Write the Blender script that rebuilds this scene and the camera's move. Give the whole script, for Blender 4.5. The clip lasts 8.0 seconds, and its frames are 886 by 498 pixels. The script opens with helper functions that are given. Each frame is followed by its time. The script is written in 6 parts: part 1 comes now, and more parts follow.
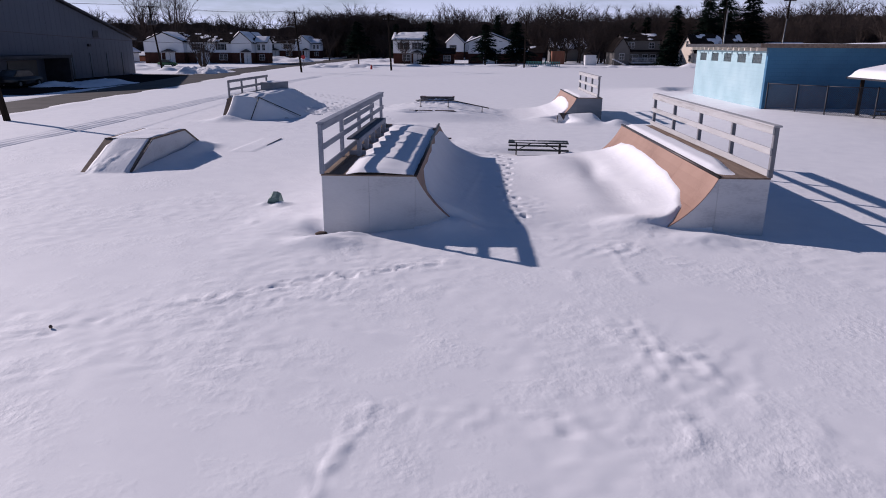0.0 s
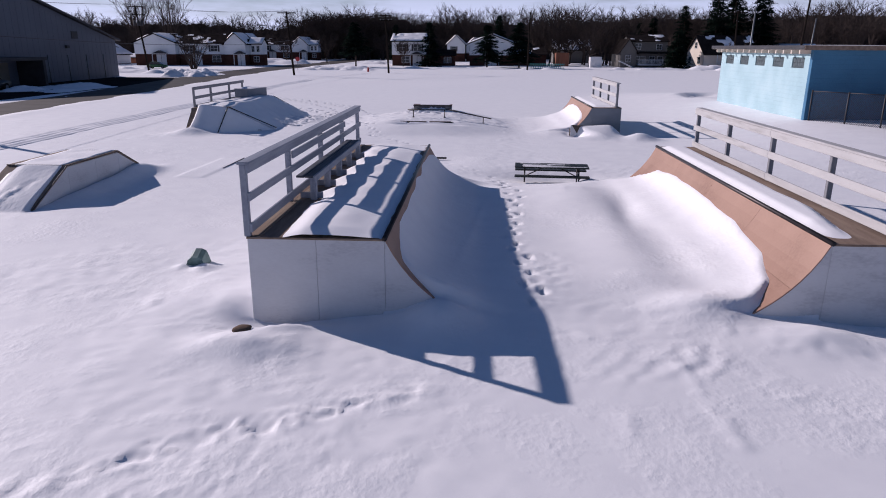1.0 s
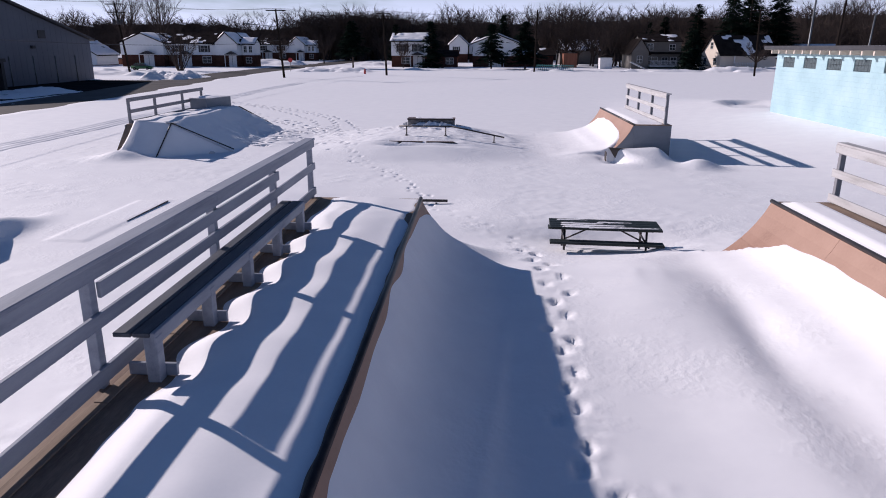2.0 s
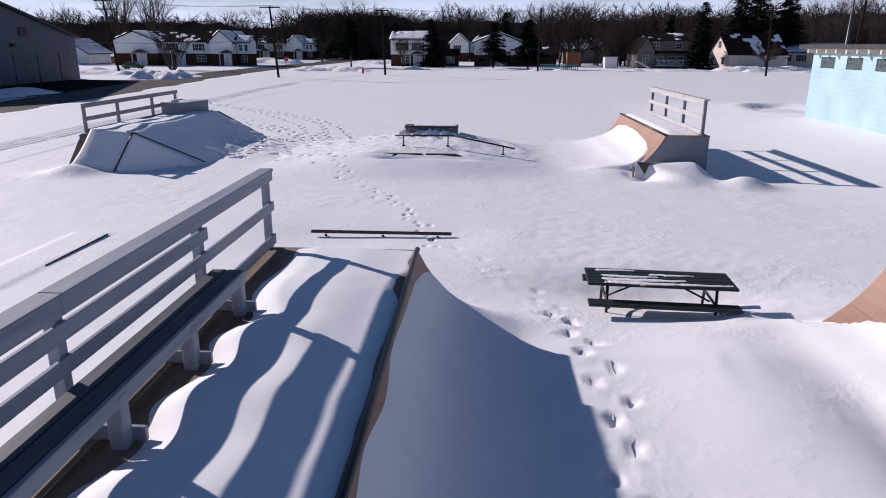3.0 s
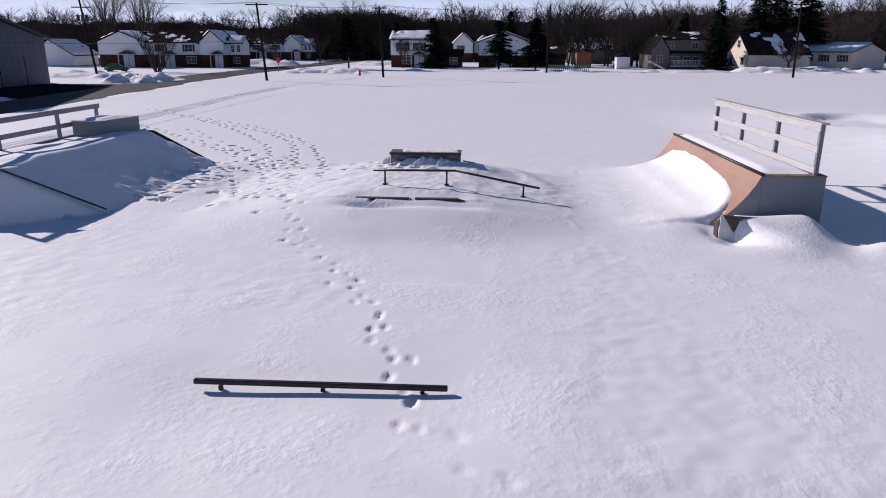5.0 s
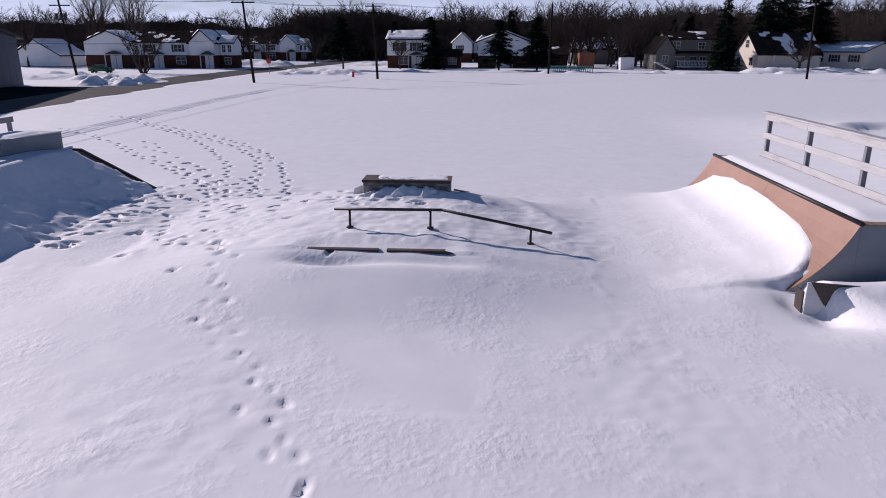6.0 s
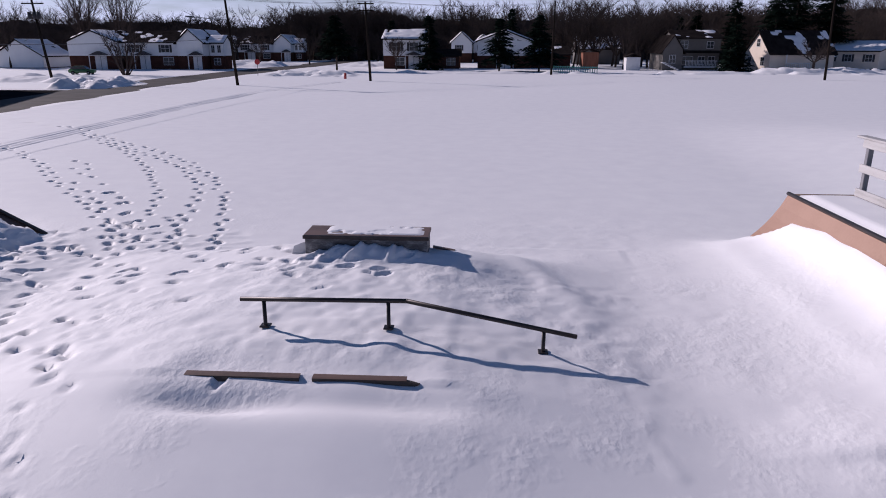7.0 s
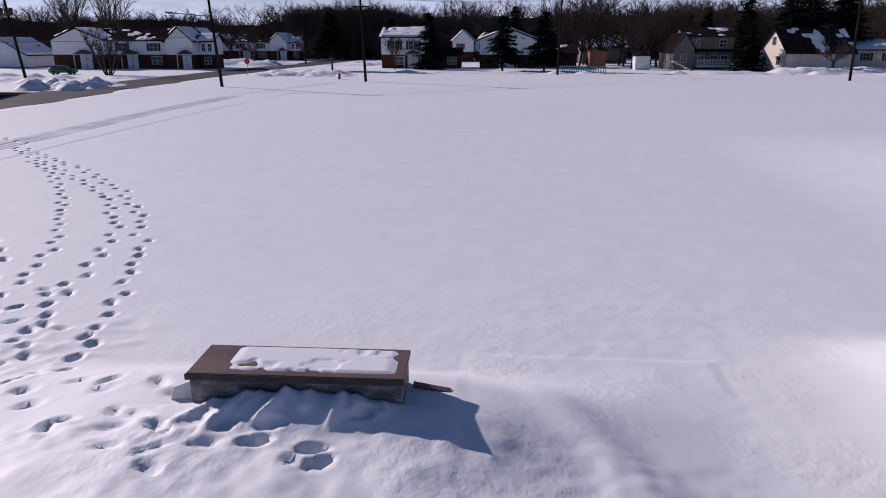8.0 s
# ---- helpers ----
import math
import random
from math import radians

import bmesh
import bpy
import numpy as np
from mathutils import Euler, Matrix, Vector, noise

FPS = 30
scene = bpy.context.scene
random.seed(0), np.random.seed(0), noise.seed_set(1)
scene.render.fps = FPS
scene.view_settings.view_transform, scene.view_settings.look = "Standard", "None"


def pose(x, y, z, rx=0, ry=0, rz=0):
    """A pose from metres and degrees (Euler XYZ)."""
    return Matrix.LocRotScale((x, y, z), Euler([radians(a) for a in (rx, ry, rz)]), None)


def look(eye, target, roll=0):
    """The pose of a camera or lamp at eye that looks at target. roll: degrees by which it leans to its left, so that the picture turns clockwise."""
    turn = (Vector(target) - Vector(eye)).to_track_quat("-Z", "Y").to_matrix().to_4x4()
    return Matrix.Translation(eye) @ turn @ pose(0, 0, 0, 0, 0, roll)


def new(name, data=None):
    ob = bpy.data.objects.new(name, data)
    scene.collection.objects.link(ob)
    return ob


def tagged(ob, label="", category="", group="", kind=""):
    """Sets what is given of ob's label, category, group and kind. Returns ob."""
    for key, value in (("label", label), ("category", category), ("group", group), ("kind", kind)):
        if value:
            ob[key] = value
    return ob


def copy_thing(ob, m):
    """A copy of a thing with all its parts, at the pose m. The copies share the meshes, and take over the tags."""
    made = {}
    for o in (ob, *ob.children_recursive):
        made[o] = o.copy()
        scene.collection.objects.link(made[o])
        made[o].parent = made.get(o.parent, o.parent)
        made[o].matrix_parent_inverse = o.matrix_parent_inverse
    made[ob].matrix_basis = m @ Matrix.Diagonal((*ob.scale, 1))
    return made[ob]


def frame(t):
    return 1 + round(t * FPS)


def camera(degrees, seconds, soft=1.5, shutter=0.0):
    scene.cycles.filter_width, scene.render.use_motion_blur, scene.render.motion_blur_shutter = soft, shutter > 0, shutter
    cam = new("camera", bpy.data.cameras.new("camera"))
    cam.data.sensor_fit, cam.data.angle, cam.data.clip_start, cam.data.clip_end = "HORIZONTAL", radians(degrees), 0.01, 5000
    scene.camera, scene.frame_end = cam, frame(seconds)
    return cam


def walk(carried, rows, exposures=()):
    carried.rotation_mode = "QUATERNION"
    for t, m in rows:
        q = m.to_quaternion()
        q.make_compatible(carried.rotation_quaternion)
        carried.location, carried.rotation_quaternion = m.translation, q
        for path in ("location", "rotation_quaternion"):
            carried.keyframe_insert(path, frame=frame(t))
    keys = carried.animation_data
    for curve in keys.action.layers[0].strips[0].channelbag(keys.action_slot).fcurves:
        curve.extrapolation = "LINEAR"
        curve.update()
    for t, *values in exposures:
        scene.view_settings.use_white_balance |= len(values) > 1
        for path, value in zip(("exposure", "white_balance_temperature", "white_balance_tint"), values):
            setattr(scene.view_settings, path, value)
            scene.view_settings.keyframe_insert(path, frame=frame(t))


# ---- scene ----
cam = camera(66.4, 8.0, soft=1.0)
PATH = [
    (0, (0.996, -2.984, 3.631), (0.913, -1.071, 3.055), 0.3),
    (0.5, (1.104, -0.998, 3.636), (1.019, 0.916, 3.062), 0.3),
    (1, (1.074, 1.737, 3.661), (0.986, 3.652, 3.088), 0.3),
    (1.5, (0.944, 5.449, 3.673), (0.853, 7.363, 3.102), 0.3),
    (2, (0.807, 8.602, 3.664), (0.713, 10.516, 3.092), 0.3),
    (2.2, (0.765, 9.376, 3.654), (0.672, 11.289, 3.081), 0.35),
    (3.3, (0.528, 12.823, 3.648), (0.433, 14.735, 3.073), 0.35),
    (3.5, (0.502, 13.417, 3.649), (0.405, 15.33, 3.075), 0.3),
    (4, (0.439, 14.999, 3.641), (0.34, 16.912, 3.066), 0.3),
    (4.5, (0.401, 16.708, 3.633), (0.3, 18.621, 3.058), 0.3),
    (4.7, (0.402, 17.442, 3.635), (0.298, 19.355, 3.060), 0.25),
    (5.8, (0.487, 21.782, 3.65), (0.38, 23.695, 3.075), 0.2),
    (6, (0.51, 22.625, 3.654), (0.404, 24.537, 3.079), 0.2),
    (6.5, (0.608, 24.894, 3.665), (0.5, 26.806, 3.089), 0.1),
    (7, (0.681, 27.268, 3.669), (0.572, 29.18, 3.093), 0.1),
    (7.5, (0.64, 29.677, 3.667), (0.529, 31.588, 3.089), 0.2),
    (8, (0.54, 32.113, 3.654), (0.427, 34.024, 3.074), 0.1),
]
walk(cam, [(t, look(eye, target, roll)) for t, eye, target, roll in PATH],
     exposures=[(0, -0.25, 5740, 26), (1, -0.18, 5740, 26), (2, 0.0, 5790, 23.5), (4, 0.02, 5840, 21.5), (5.2, -0.06, 5790, 23), (6.5, -0.22, 5740, 27), (8, -0.26, 5740, 27)])

# ---- daylight: low winter sun from ahead and to the west, thin broken cloud ----
SUN_DIR = Vector((-0.861, 0.508, math.tan(radians(24.0)))).normalized()
sun = new("sun", bpy.data.lights.new("sun", "SUN"))
sun.data.energy, sun.data.angle, sun.data.color = 5.0, radians(0.6), (1.0, 0.885, 0.73)
sun.matrix_world = look(SUN_DIR * 50, (0, 0, 0))

world = bpy.data.worlds.new("winter_sky")
scene.world = world
world.use_nodes = True
wn, wl = world.node_tree.nodes, world.node_tree.links
sky = wn.new("ShaderNodeTexSky")
sky.sky_type, sky.sun_disc = "NISHITA", False
sky.sun_elevation, sky.sun_rotation = radians(24.0), math.atan2(-0.861, 0.508)
sky.air_density, sky.dust_density, sky.ozone_density = 1.2, 0.1, 5.0
tco = wn.new("ShaderNodeTexCoord")
stretch = wn.new("ShaderNodeMapping")
stretch.inputs["Scale"].default_value = (2.2, 2.2, 13.0)
cl = wn.new("ShaderNodeTexNoise")
cl.inputs["Scale"].default_value, cl.inputs["Detail"].default_value, cl.inputs["Roughness"].default_value = 1.6, 8, 0.58
ramp = wn.new("ShaderNodeValToRGB")
ramp.color_ramp.elements[0].position, ramp.color_ramp.elements[1].position = 0.28, 0.54
mixc = wn.new("ShaderNodeMix")
mixc.data_type = "RGBA"
mixc.inputs["B"].default_value = (16.5, 17.6, 20.2, 1)
bg = wn["Background"]
bg.inputs["Strength"].default_value = 0.050
wl.new(tco.outputs["Generated"], stretch.inputs["Vector"])
wl.new(stretch.outputs["Vector"], cl.inputs["Vector"])
wl.new(cl.outputs["Fac"], ramp.inputs["Fac"])
part_z = wn.new("ShaderNodeSeparateXYZ")
low = wn.new("ShaderNodeMapRange")
low.inputs["From Min"].default_value, low.inputs["From Max"].default_value = 0.14, 0.02
cover = wn.new("ShaderNodeMath")
cover.operation = "MULTIPLY"
wl.new(tco.outputs["Generated"], part_z.inputs["Vector"])
wl.new(part_z.outputs["Z"], low.inputs["Value"])
wl.new(ramp.outputs["Color"], cover.inputs[0])
wl.new(low.outputs["Result"], cover.inputs[1])
wl.new(cover.outputs["Value"], mixc.inputs["Factor"])
wl.new(sky.outputs["Color"], mixc.inputs["A"])
wl.new(mixc.outputs["Result"], bg.inputs["Color"])


# ---- materials ----
def material(name, colors, rough=0.7, metal=0.0, scale=3.0, fine=40.0, bump=0.2, stretch=(1, 1, 1), bump_dist=0.01, random_amount=0.0):
    """Two or three base colours blended by coarse and fine grain, with relief."""
    m = bpy.data.materials.new(name)
    m.use_nodes = True
    n, l = m.node_tree.nodes, m.node_tree.links
    b = n["Principled BSDF"]
    co = n.new("ShaderNodeTexCoord")
    mp = n.new("ShaderNodeMapping")
    mp.inputs["Scale"].default_value = stretch
    l.new(co.outputs["Object"], mp.inputs["Vector"])
    big, small = n.new("ShaderNodeTexNoise"), n.new("ShaderNodeTexNoise")
    big.inputs["Scale"].default_value, big.inputs["Detail"].default_value = scale, 5
    small.inputs["Scale"].default_value, small.inputs["Detail"].default_value = fine, 4
    for tex in (big, small):
        l.new(mp.outputs["Vector"], tex.inputs["Vector"])
    add = n.new("ShaderNodeMath")
    add.operation = "MULTIPLY_ADD"
    add.inputs[1].default_value = 0.4
    l.new(small.outputs["Fac"], add.inputs[0])
    l.new(big.outputs["Fac"], add.inputs[2])
    last = add.outputs["Value"]
    if random_amount:
        info = n.new("ShaderNodeObjectInfo")
        off = n.new("ShaderNodeMath")
        off.operation = "MULTIPLY_ADD"
        off.inputs[1].default_value = random_amount
        l.new(info.outputs["Random"], off.inputs[0])
        l.new(last, off.inputs[2])
        last = off.outputs["Value"]
    cr = n.new("ShaderNodeValToRGB")
    els = cr.color_ramp.elements
    els[0].position, els[1].position = 0.45, 0.95 + random_amount * 0.5
    els[0].color, els[1].color = (*colors[0], 1), (*colors[-1], 1)
    if len(colors) > 2:
        e = els.new(0.7)
        e.color = (*colors[1], 1)
    l.new(last, cr.inputs["Fac"])
    l.new(cr.outputs["Color"], b.inputs["Base Color"])
    b.inputs["Roughness"].default_value, b.inputs["Metallic"].default_value = rough, metal
    if rough >= 0.75:
        b.inputs["Specular IOR Level"].default_value = 0.0 if rough >= 0.85 else 0.12
    if bump:
        bp = n.new("ShaderNodeBump")
        bp.inputs["Strength"].default_value, bp.inputs["Distance"].default_value = bump, bump_dist
        l.new(add.outputs["Value"], bp.inputs["Height"])
        l.new(bp.outputs["Normal"], b.inputs["Normal"])
    return m


def snow_material():
    """White snow with a fine grain everywhere and a lumpy crust in patches."""
    m = bpy.data.materials.new("snow")
    m.use_nodes = True
    n, l = m.node_tree.nodes, m.node_tree.links
    b = n["Principled BSDF"]
    co = n.new("ShaderNodeTexCoord")
    made = []
    wind = n.new("ShaderNodeMapping")
    wind.inputs["Rotation"].default_value = (0, 0, radians(35))
    wind.inputs["Scale"].default_value = (1.0, 0.8, 1.0)
    l.new(co.outputs["Object"], wind.inputs["Vector"])
    for scale, detail, rough, stretched in ((0.55, 5, 0.65, False), (11.0, 4, 0.55, True), (70.0, 3, 0.6, False), (1.6, 5, 0.6, False)):
        t = n.new("ShaderNodeTexNoise")
        t.inputs["Scale"].default_value, t.inputs["Detail"].default_value, t.inputs["Roughness"].default_value = scale, detail, rough
        l.new((wind if stretched else co).outputs["Vector" if stretched else "Object"], t.inputs["Vector"])
        made.append(t.outputs["Fac"])
    patch, lump, grain, wide = made
    mask = n.new("ShaderNodeMapRange")
    for key, value in (("From Min", 0.47), ("From Max", 0.66), ("To Min", 0.05), ("To Max", 1.0)):
        mask.inputs[key].default_value = value
    l.new(patch, mask.inputs["Value"])
    # the open field beyond the ramps is smoother
    part_y, open_field = n.new("ShaderNodeSeparateXYZ"), n.new("ShaderNodeMapRange")
    l.new(co.outputs["Object"], part_y.inputs["Vector"])
    l.new(part_y.outputs["Y"], open_field.inputs["Value"])
    for key, value in (("From Min", 37.0), ("From Max", 47.0), ("To Min", 1.0), ("To Max", 0.12)):
        open_field.inputs[key].default_value = value
    both = n.new("ShaderNodeMath")
    both.operation = "MULTIPLY"
    l.new(mask.outputs["Result"], both.inputs[0])
    l.new(open_field.outputs["Result"], both.inputs[1])
    crust = n.new("ShaderNodeMath")
    crust.operation = "MULTIPLY"
    l.new(lump, crust.inputs[0])
    l.new(both.outputs["Value"], crust.inputs[1])
    total = n.new("ShaderNodeMath")
    total.operation = "MULTIPLY_ADD"
    total.inputs[1].default_value = 0.016
    l.new(grain, total.inputs[0])
    l.new(crust.outputs["Value"], total.inputs[2])
    bp = n.new("ShaderNodeBump")
    bp.inputs["Strength"].default_value, bp.inputs["Distance"].default_value = 0.34, 0.05
    l.new(total.outputs["Value"], bp.inputs["Height"])
    l.new(bp.outputs["Normal"], b.inputs["Normal"])
    cr = n.new("ShaderNodeValToRGB")
    cr.color_ramp.elements[0].position, cr.color_ramp.elements[1].position = 0.3, 0.7
    cr.color_ramp.elements[0].color, cr.color_ramp.elements[1].color = (0.83, 0.83, 0.86, 1), (0.89, 0.89, 0.91, 1)
    l.new(wide, cr.inputs["Fac"])
    l.new(cr.outputs["Color"], b.inputs["Base Color"])
    b.inputs["Roughness"].default_value = 0.7
    return m


SNOW = snow_material()
SOFT_SNOW = material("wind_packed_snow", [(0.85, 0.85, 0.88), (0.91, 0.91, 0.93)], 0.75, scale=2.0, fine=30.0, bump=0.15, bump_dist=0.01)
# Rail and bench paint, with the blue-grey of their shade in the colour.
SHADED_PAINT = material("weathered_shaded_paint", [(0.17, 0.185, 0.235), (0.25, 0.27, 0.33), (0.31, 0.33, 0.39)], 0.65, scale=2.0, fine=30, bump=0.25, stretch=(6, 0.6, 6), bump_dist=0.004, random_amount=0.12)
WHITE_PAINT = material("weathered_white_paint", [(0.30, 0.29, 0.28), (0.44, 0.43, 0.43), (0.50, 0.49, 0.49)], 0.6, scale=2.0, fine=30, bump=0.25, stretch=(6, 0.6, 6), bump_dist=0.004, random_amount=0.12)
POST_GREY = material("grey_post", [(0.16, 0.16, 0.18), (0.25, 0.25, 0.27)], 0.7, scale=3, fine=40, bump=0.2, stretch=(6, 6, 0.7), bump_dist=0.004)
SIDE_PLY = material("painted_side_plywood", [(0.42, 0.42, 0.45), (0.60, 0.60, 0.62), (0.66, 0.66, 0.68)], 0.6, scale=0.9, fine=14, bump=0.15, stretch=(1, 1, 2.5), bump_dist=0.004, random_amount=0.1)
SLATE_PLY = material("slate_painted_plywood", [(0.15, 0.17, 0.20), (0.21, 0.23, 0.27)], 0.6, scale=0.9, fine=14, bump=0.15, stretch=(1, 1, 2.5), bump_dist=0.004)
RAMP_SKIN = material("brown_ramp_sheet", [(0.22, 0.115, 0.075), (0.31, 0.175, 0.12), (0.35, 0.205, 0.145)], 0.55, scale=1.3, fine=25, bump=0.12, bump_dist=0.003, random_amount=0.15)
OLD_PLY = material("weathered_bare_plywood", [(0.15, 0.105, 0.08), (0.24, 0.175, 0.135), (0.32, 0.245, 0.185)], 0.75, scale=1.4, fine=22, bump=0.25, stretch=(5, 0.7, 5), bump_dist=0.004)
PLANK = material("pale_deck_plank", [(0.14, 0.10, 0.075), (0.24, 0.18, 0.135), (0.31, 0.24, 0.185)], 0.75, scale=2.0, fine=26, bump=0.3, stretch=(6, 0.5, 6), bump_dist=0.004, random_amount=0.2)
STEEL_DARK = material("dark_steel", [(0.025, 0.022, 0.025), (0.06, 0.05, 0.05)], 0.45, 0.6, scale=4, fine=60, bump=0.1, bump_dist=0.002)
SLATE_PAINT = material("dark_slate_bench_paint", [(0.035, 0.04, 0.055), (0.06, 0.068, 0.09), (0.085, 0.095, 0.12)], 0.6, scale=2.0, fine=30, bump=0.25, stretch=(6, 0.6, 6), bump_dist=0.004)
GREEN_WOOD = material("dark_green_painted_wood", [(0.006, 0.010, 0.011), (0.014, 0.024, 0.023)], 0.6, scale=3, fine=40, bump=0.3, stretch=(0.6, 6, 6), bump_dist=0.003)
WORN_SIDE = material("worn_black_side_paint", [(0.035, 0.035, 0.04), (0.10, 0.10, 0.11), (0.30, 0.30, 0.31)], 0.65, scale=5.0, fine=30, bump=0.25, stretch=(1, 1, 3), bump_dist=0.004)
TEAL = material("teal_plastic", [(0.07, 0.13, 0.13), (0.17, 0.26, 0.25)], 0.6, scale=6, fine=60, bump=0.1)
BROWN_ROCK = material("brown_stone", [(0.10, 0.075, 0.06), (0.2, 0.15, 0.12)], 0.9, scale=6, fine=40, bump=0.6)
BLUE_WALL = material("sky_blue_block_paint", [(0.31, 0.47, 0.52), (0.38, 0.55, 0.60), (0.44, 0.60, 0.64)], 0.55, scale=0.8, fine=18, bump=0.2, bump_dist=0.004)
def add_courses(mat, width, height, depth):
    """Shallow block joints in relief on a wall material."""
    n, l = mat.node_tree.nodes, mat.node_tree.links
    b = n["Principled BSDF"]
    co, sep, add, com, br = (n.new("ShaderNode" + k) for k in ("TexCoord", "SeparateXYZ", "Math", "CombineXYZ", "TexBrick"))
    l.new(co.outputs["Object"], sep.inputs["Vector"])
    l.new(sep.outputs["X"], add.inputs[0])
    l.new(sep.outputs["Y"], add.inputs[1])
    l.new(add.outputs["Value"], com.inputs["X"])
    l.new(sep.outputs["Z"], com.inputs["Y"])
    l.new(com.outputs["Vector"], br.inputs["Vector"])
    br.inputs["Scale"].default_value = 1.0
    br.inputs["Brick Width"].default_value, br.inputs["Row Height"].default_value, br.inputs["Mortar Size"].default_value = width, height, 0.012
    bp = n.new("ShaderNodeBump")
    bp.invert = True
    bp.inputs["Strength"].default_value, bp.inputs["Distance"].default_value = 0.8, depth
    l.new(br.outputs["Fac"], bp.inputs["Height"])
    l.new(b.inputs["Normal"].links[0].from_socket, bp.inputs["Normal"])
    l.new(bp.outputs["Normal"], b.inputs["Normal"])


add_courses(BLUE_WALL, 0.4, 0.2, 0.008)
GLASS = material("window_glass", [(0.02, 0.025, 0.03), (0.05, 0.055, 0.06)], 0.2, scale=2, fine=9, bump=0)
# South wall's blue is taken deeper, so its shade sits in the colour.
SHADE_BLUE = material("shade_blue_wall_paint", [(0.022, 0.115, 0.225), (0.034, 0.155, 0.29), (0.045, 0.185, 0.33)], 0.55, scale=0.8, fine=18, bump=0.2, bump_dist=0.004)
add_courses(SHADE_BLUE, 0.4, 0.2, 0.008)
LEDGE_TOP = material("dark_brown_ledge_sheet", [(0.085, 0.055, 0.045), (0.15, 0.095, 0.075), (0.19, 0.12, 0.095)], 0.5, scale=2.0, fine=25, bump=0.15, bump_dist=0.003)
DARK_WOOD = material("dark_stained_board", [(0.03, 0.022, 0.02), (0.07, 0.05, 0.042)], 0.6, scale=2.0, fine=25, bump=0.2, stretch=(0.6, 5, 5), bump_dist=0.003)
GLASS_BLOCK = material("glass_block", [(0.06, 0.08, 0.09), (0.12, 0.15, 0.16)], 0.2, scale=9, fine=40, bump=0.3)
ASPHALT = material("wet_asphalt", [(0.050, 0.045, 0.043), (0.095, 0.085, 0.080)], 0.75, scale=0.5, fine=14, bump=0.3, bump_dist=0.01)
# Apron's wet asphalt, with the hall's shadow put into its colour.
SHADED_ASPHALT = material("shaded_asphalt", [(0.018, 0.018, 0.02), (0.04, 0.038, 0.038)], 0.9, scale=0.5, fine=14, bump=0.3, bump_dist=0.01)
BRICK = material("red_brick", [(0.055, 0.026, 0.021), (0.095, 0.044, 0.034)], 0.85, scale=1.5, fine=9, bump=0.3)
SIDING = material("white_siding", [(0.78, 0.79, 0.81), (0.86, 0.87, 0.88)], 0.6, scale=0.6, fine=6, bump=0.1)
add_courses(BRICK, 0.22, 0.075, 0.006)
add_courses(SIDING, 6.0, 0.2, 0.012)
TAN_SIDING = material("tan_siding", [(0.10, 0.094, 0.090), (0.145, 0.135, 0.125)], 0.65, scale=0.6, fine=6, bump=0.1)
CREAM_SIDING = material("cream_siding", [(0.60, 0.52, 0.44), (0.70, 0.61, 0.52)], 0.65, scale=0.6, fine=6, bump=0.1)
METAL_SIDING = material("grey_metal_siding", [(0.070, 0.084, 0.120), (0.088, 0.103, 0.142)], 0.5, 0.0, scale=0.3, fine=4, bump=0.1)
SHINGLE = material("dark_shingle", [(0.014, 0.012, 0.012), (0.034, 0.028, 0.027)], 0.9, scale=1.0, fine=8, bump=0.4, bump_dist=0.03)
DARK_TRIM = material("dark_trim", [(0.015, 0.015, 0.02), (0.035, 0.035, 0.045)], 0.6, scale=2, fine=20, bump=0.1)
WHITE_TRIM = material("white_trim", [(0.6, 0.6, 0.62), (0.74, 0.74, 0.75)], 0.5, scale=2, fine=20, bump=0.1)
POLE_WOOD = material("utility_pole_wood", [(0.014, 0.011, 0.010), (0.034, 0.027, 0.023)], 0.9, scale=2, fine=20, bump=0.4, stretch=(5, 5, 0.5))
BARK = material("grey_brown_bark", [(0.044, 0.035, 0.032), (0.092, 0.073, 0.065)], 0.95, scale=2, fine=20, bump=0.4)
NEEDLES = material("spruce_needles", [(0.008, 0.014, 0.011), (0.020, 0.034, 0.026)], 0.9, scale=1.5, fine=12, bump=0.2)
RUST_WOOD = material("rust_red_boards", [(0.20, 0.08, 0.05), (0.32, 0.14, 0.09)], 0.8, scale=1, fine=10, bump=0.3, stretch=(6, 6, 0.5))
GALV = material("galvanised_steel", [(0.10, 0.11, 0.12), (0.2, 0.21, 0.22)], 0.5, 0.7, scale=3, fine=30, bump=0.1)
RED_PAINT = material("red_paint", [(0.4, 0.03, 0.03), (0.5, 0.05, 0.05)], 0.5, scale=3, fine=30, bump=0.1)
GREEN_CAR = material("green_car_paint", [(0.05, 0.13, 0.055), (0.075, 0.18, 0.075)], 0.3, scale=2, fine=30, bump=0)
DARK_CAR = material("black_car_paint", [(0.012, 0.012, 0.014), (0.03, 0.03, 0.032)], 0.3, scale=2, fine=30, bump=0)
RUBBER = material("tyre_rubber", [(0.012, 0.012, 0.012), (0.025, 0.025, 0.025)], 0.9, scale=5, fine=40, bump=0.2)
TEAL_METAL = material("teal_fence_paint", [(0.06, 0.22, 0.2), (0.1, 0.3, 0.27)], 0.5, scale=3, fine=30, bump=0.1)


# ---- building helpers ----
def thing(name, at, label, category, group="", kind=""):
    """An Empty at the base of a thing; its parts are built in world metres."""
    ob = new(name)
    ob.empty_display_size = 0.2
    ob.location = at
    return tagged(ob, label, category, group, kind)


def base_of(ob):
    at = Vector((0, 0, 0))
    while ob:
        at += ob.location
        ob = ob.parent
    return at


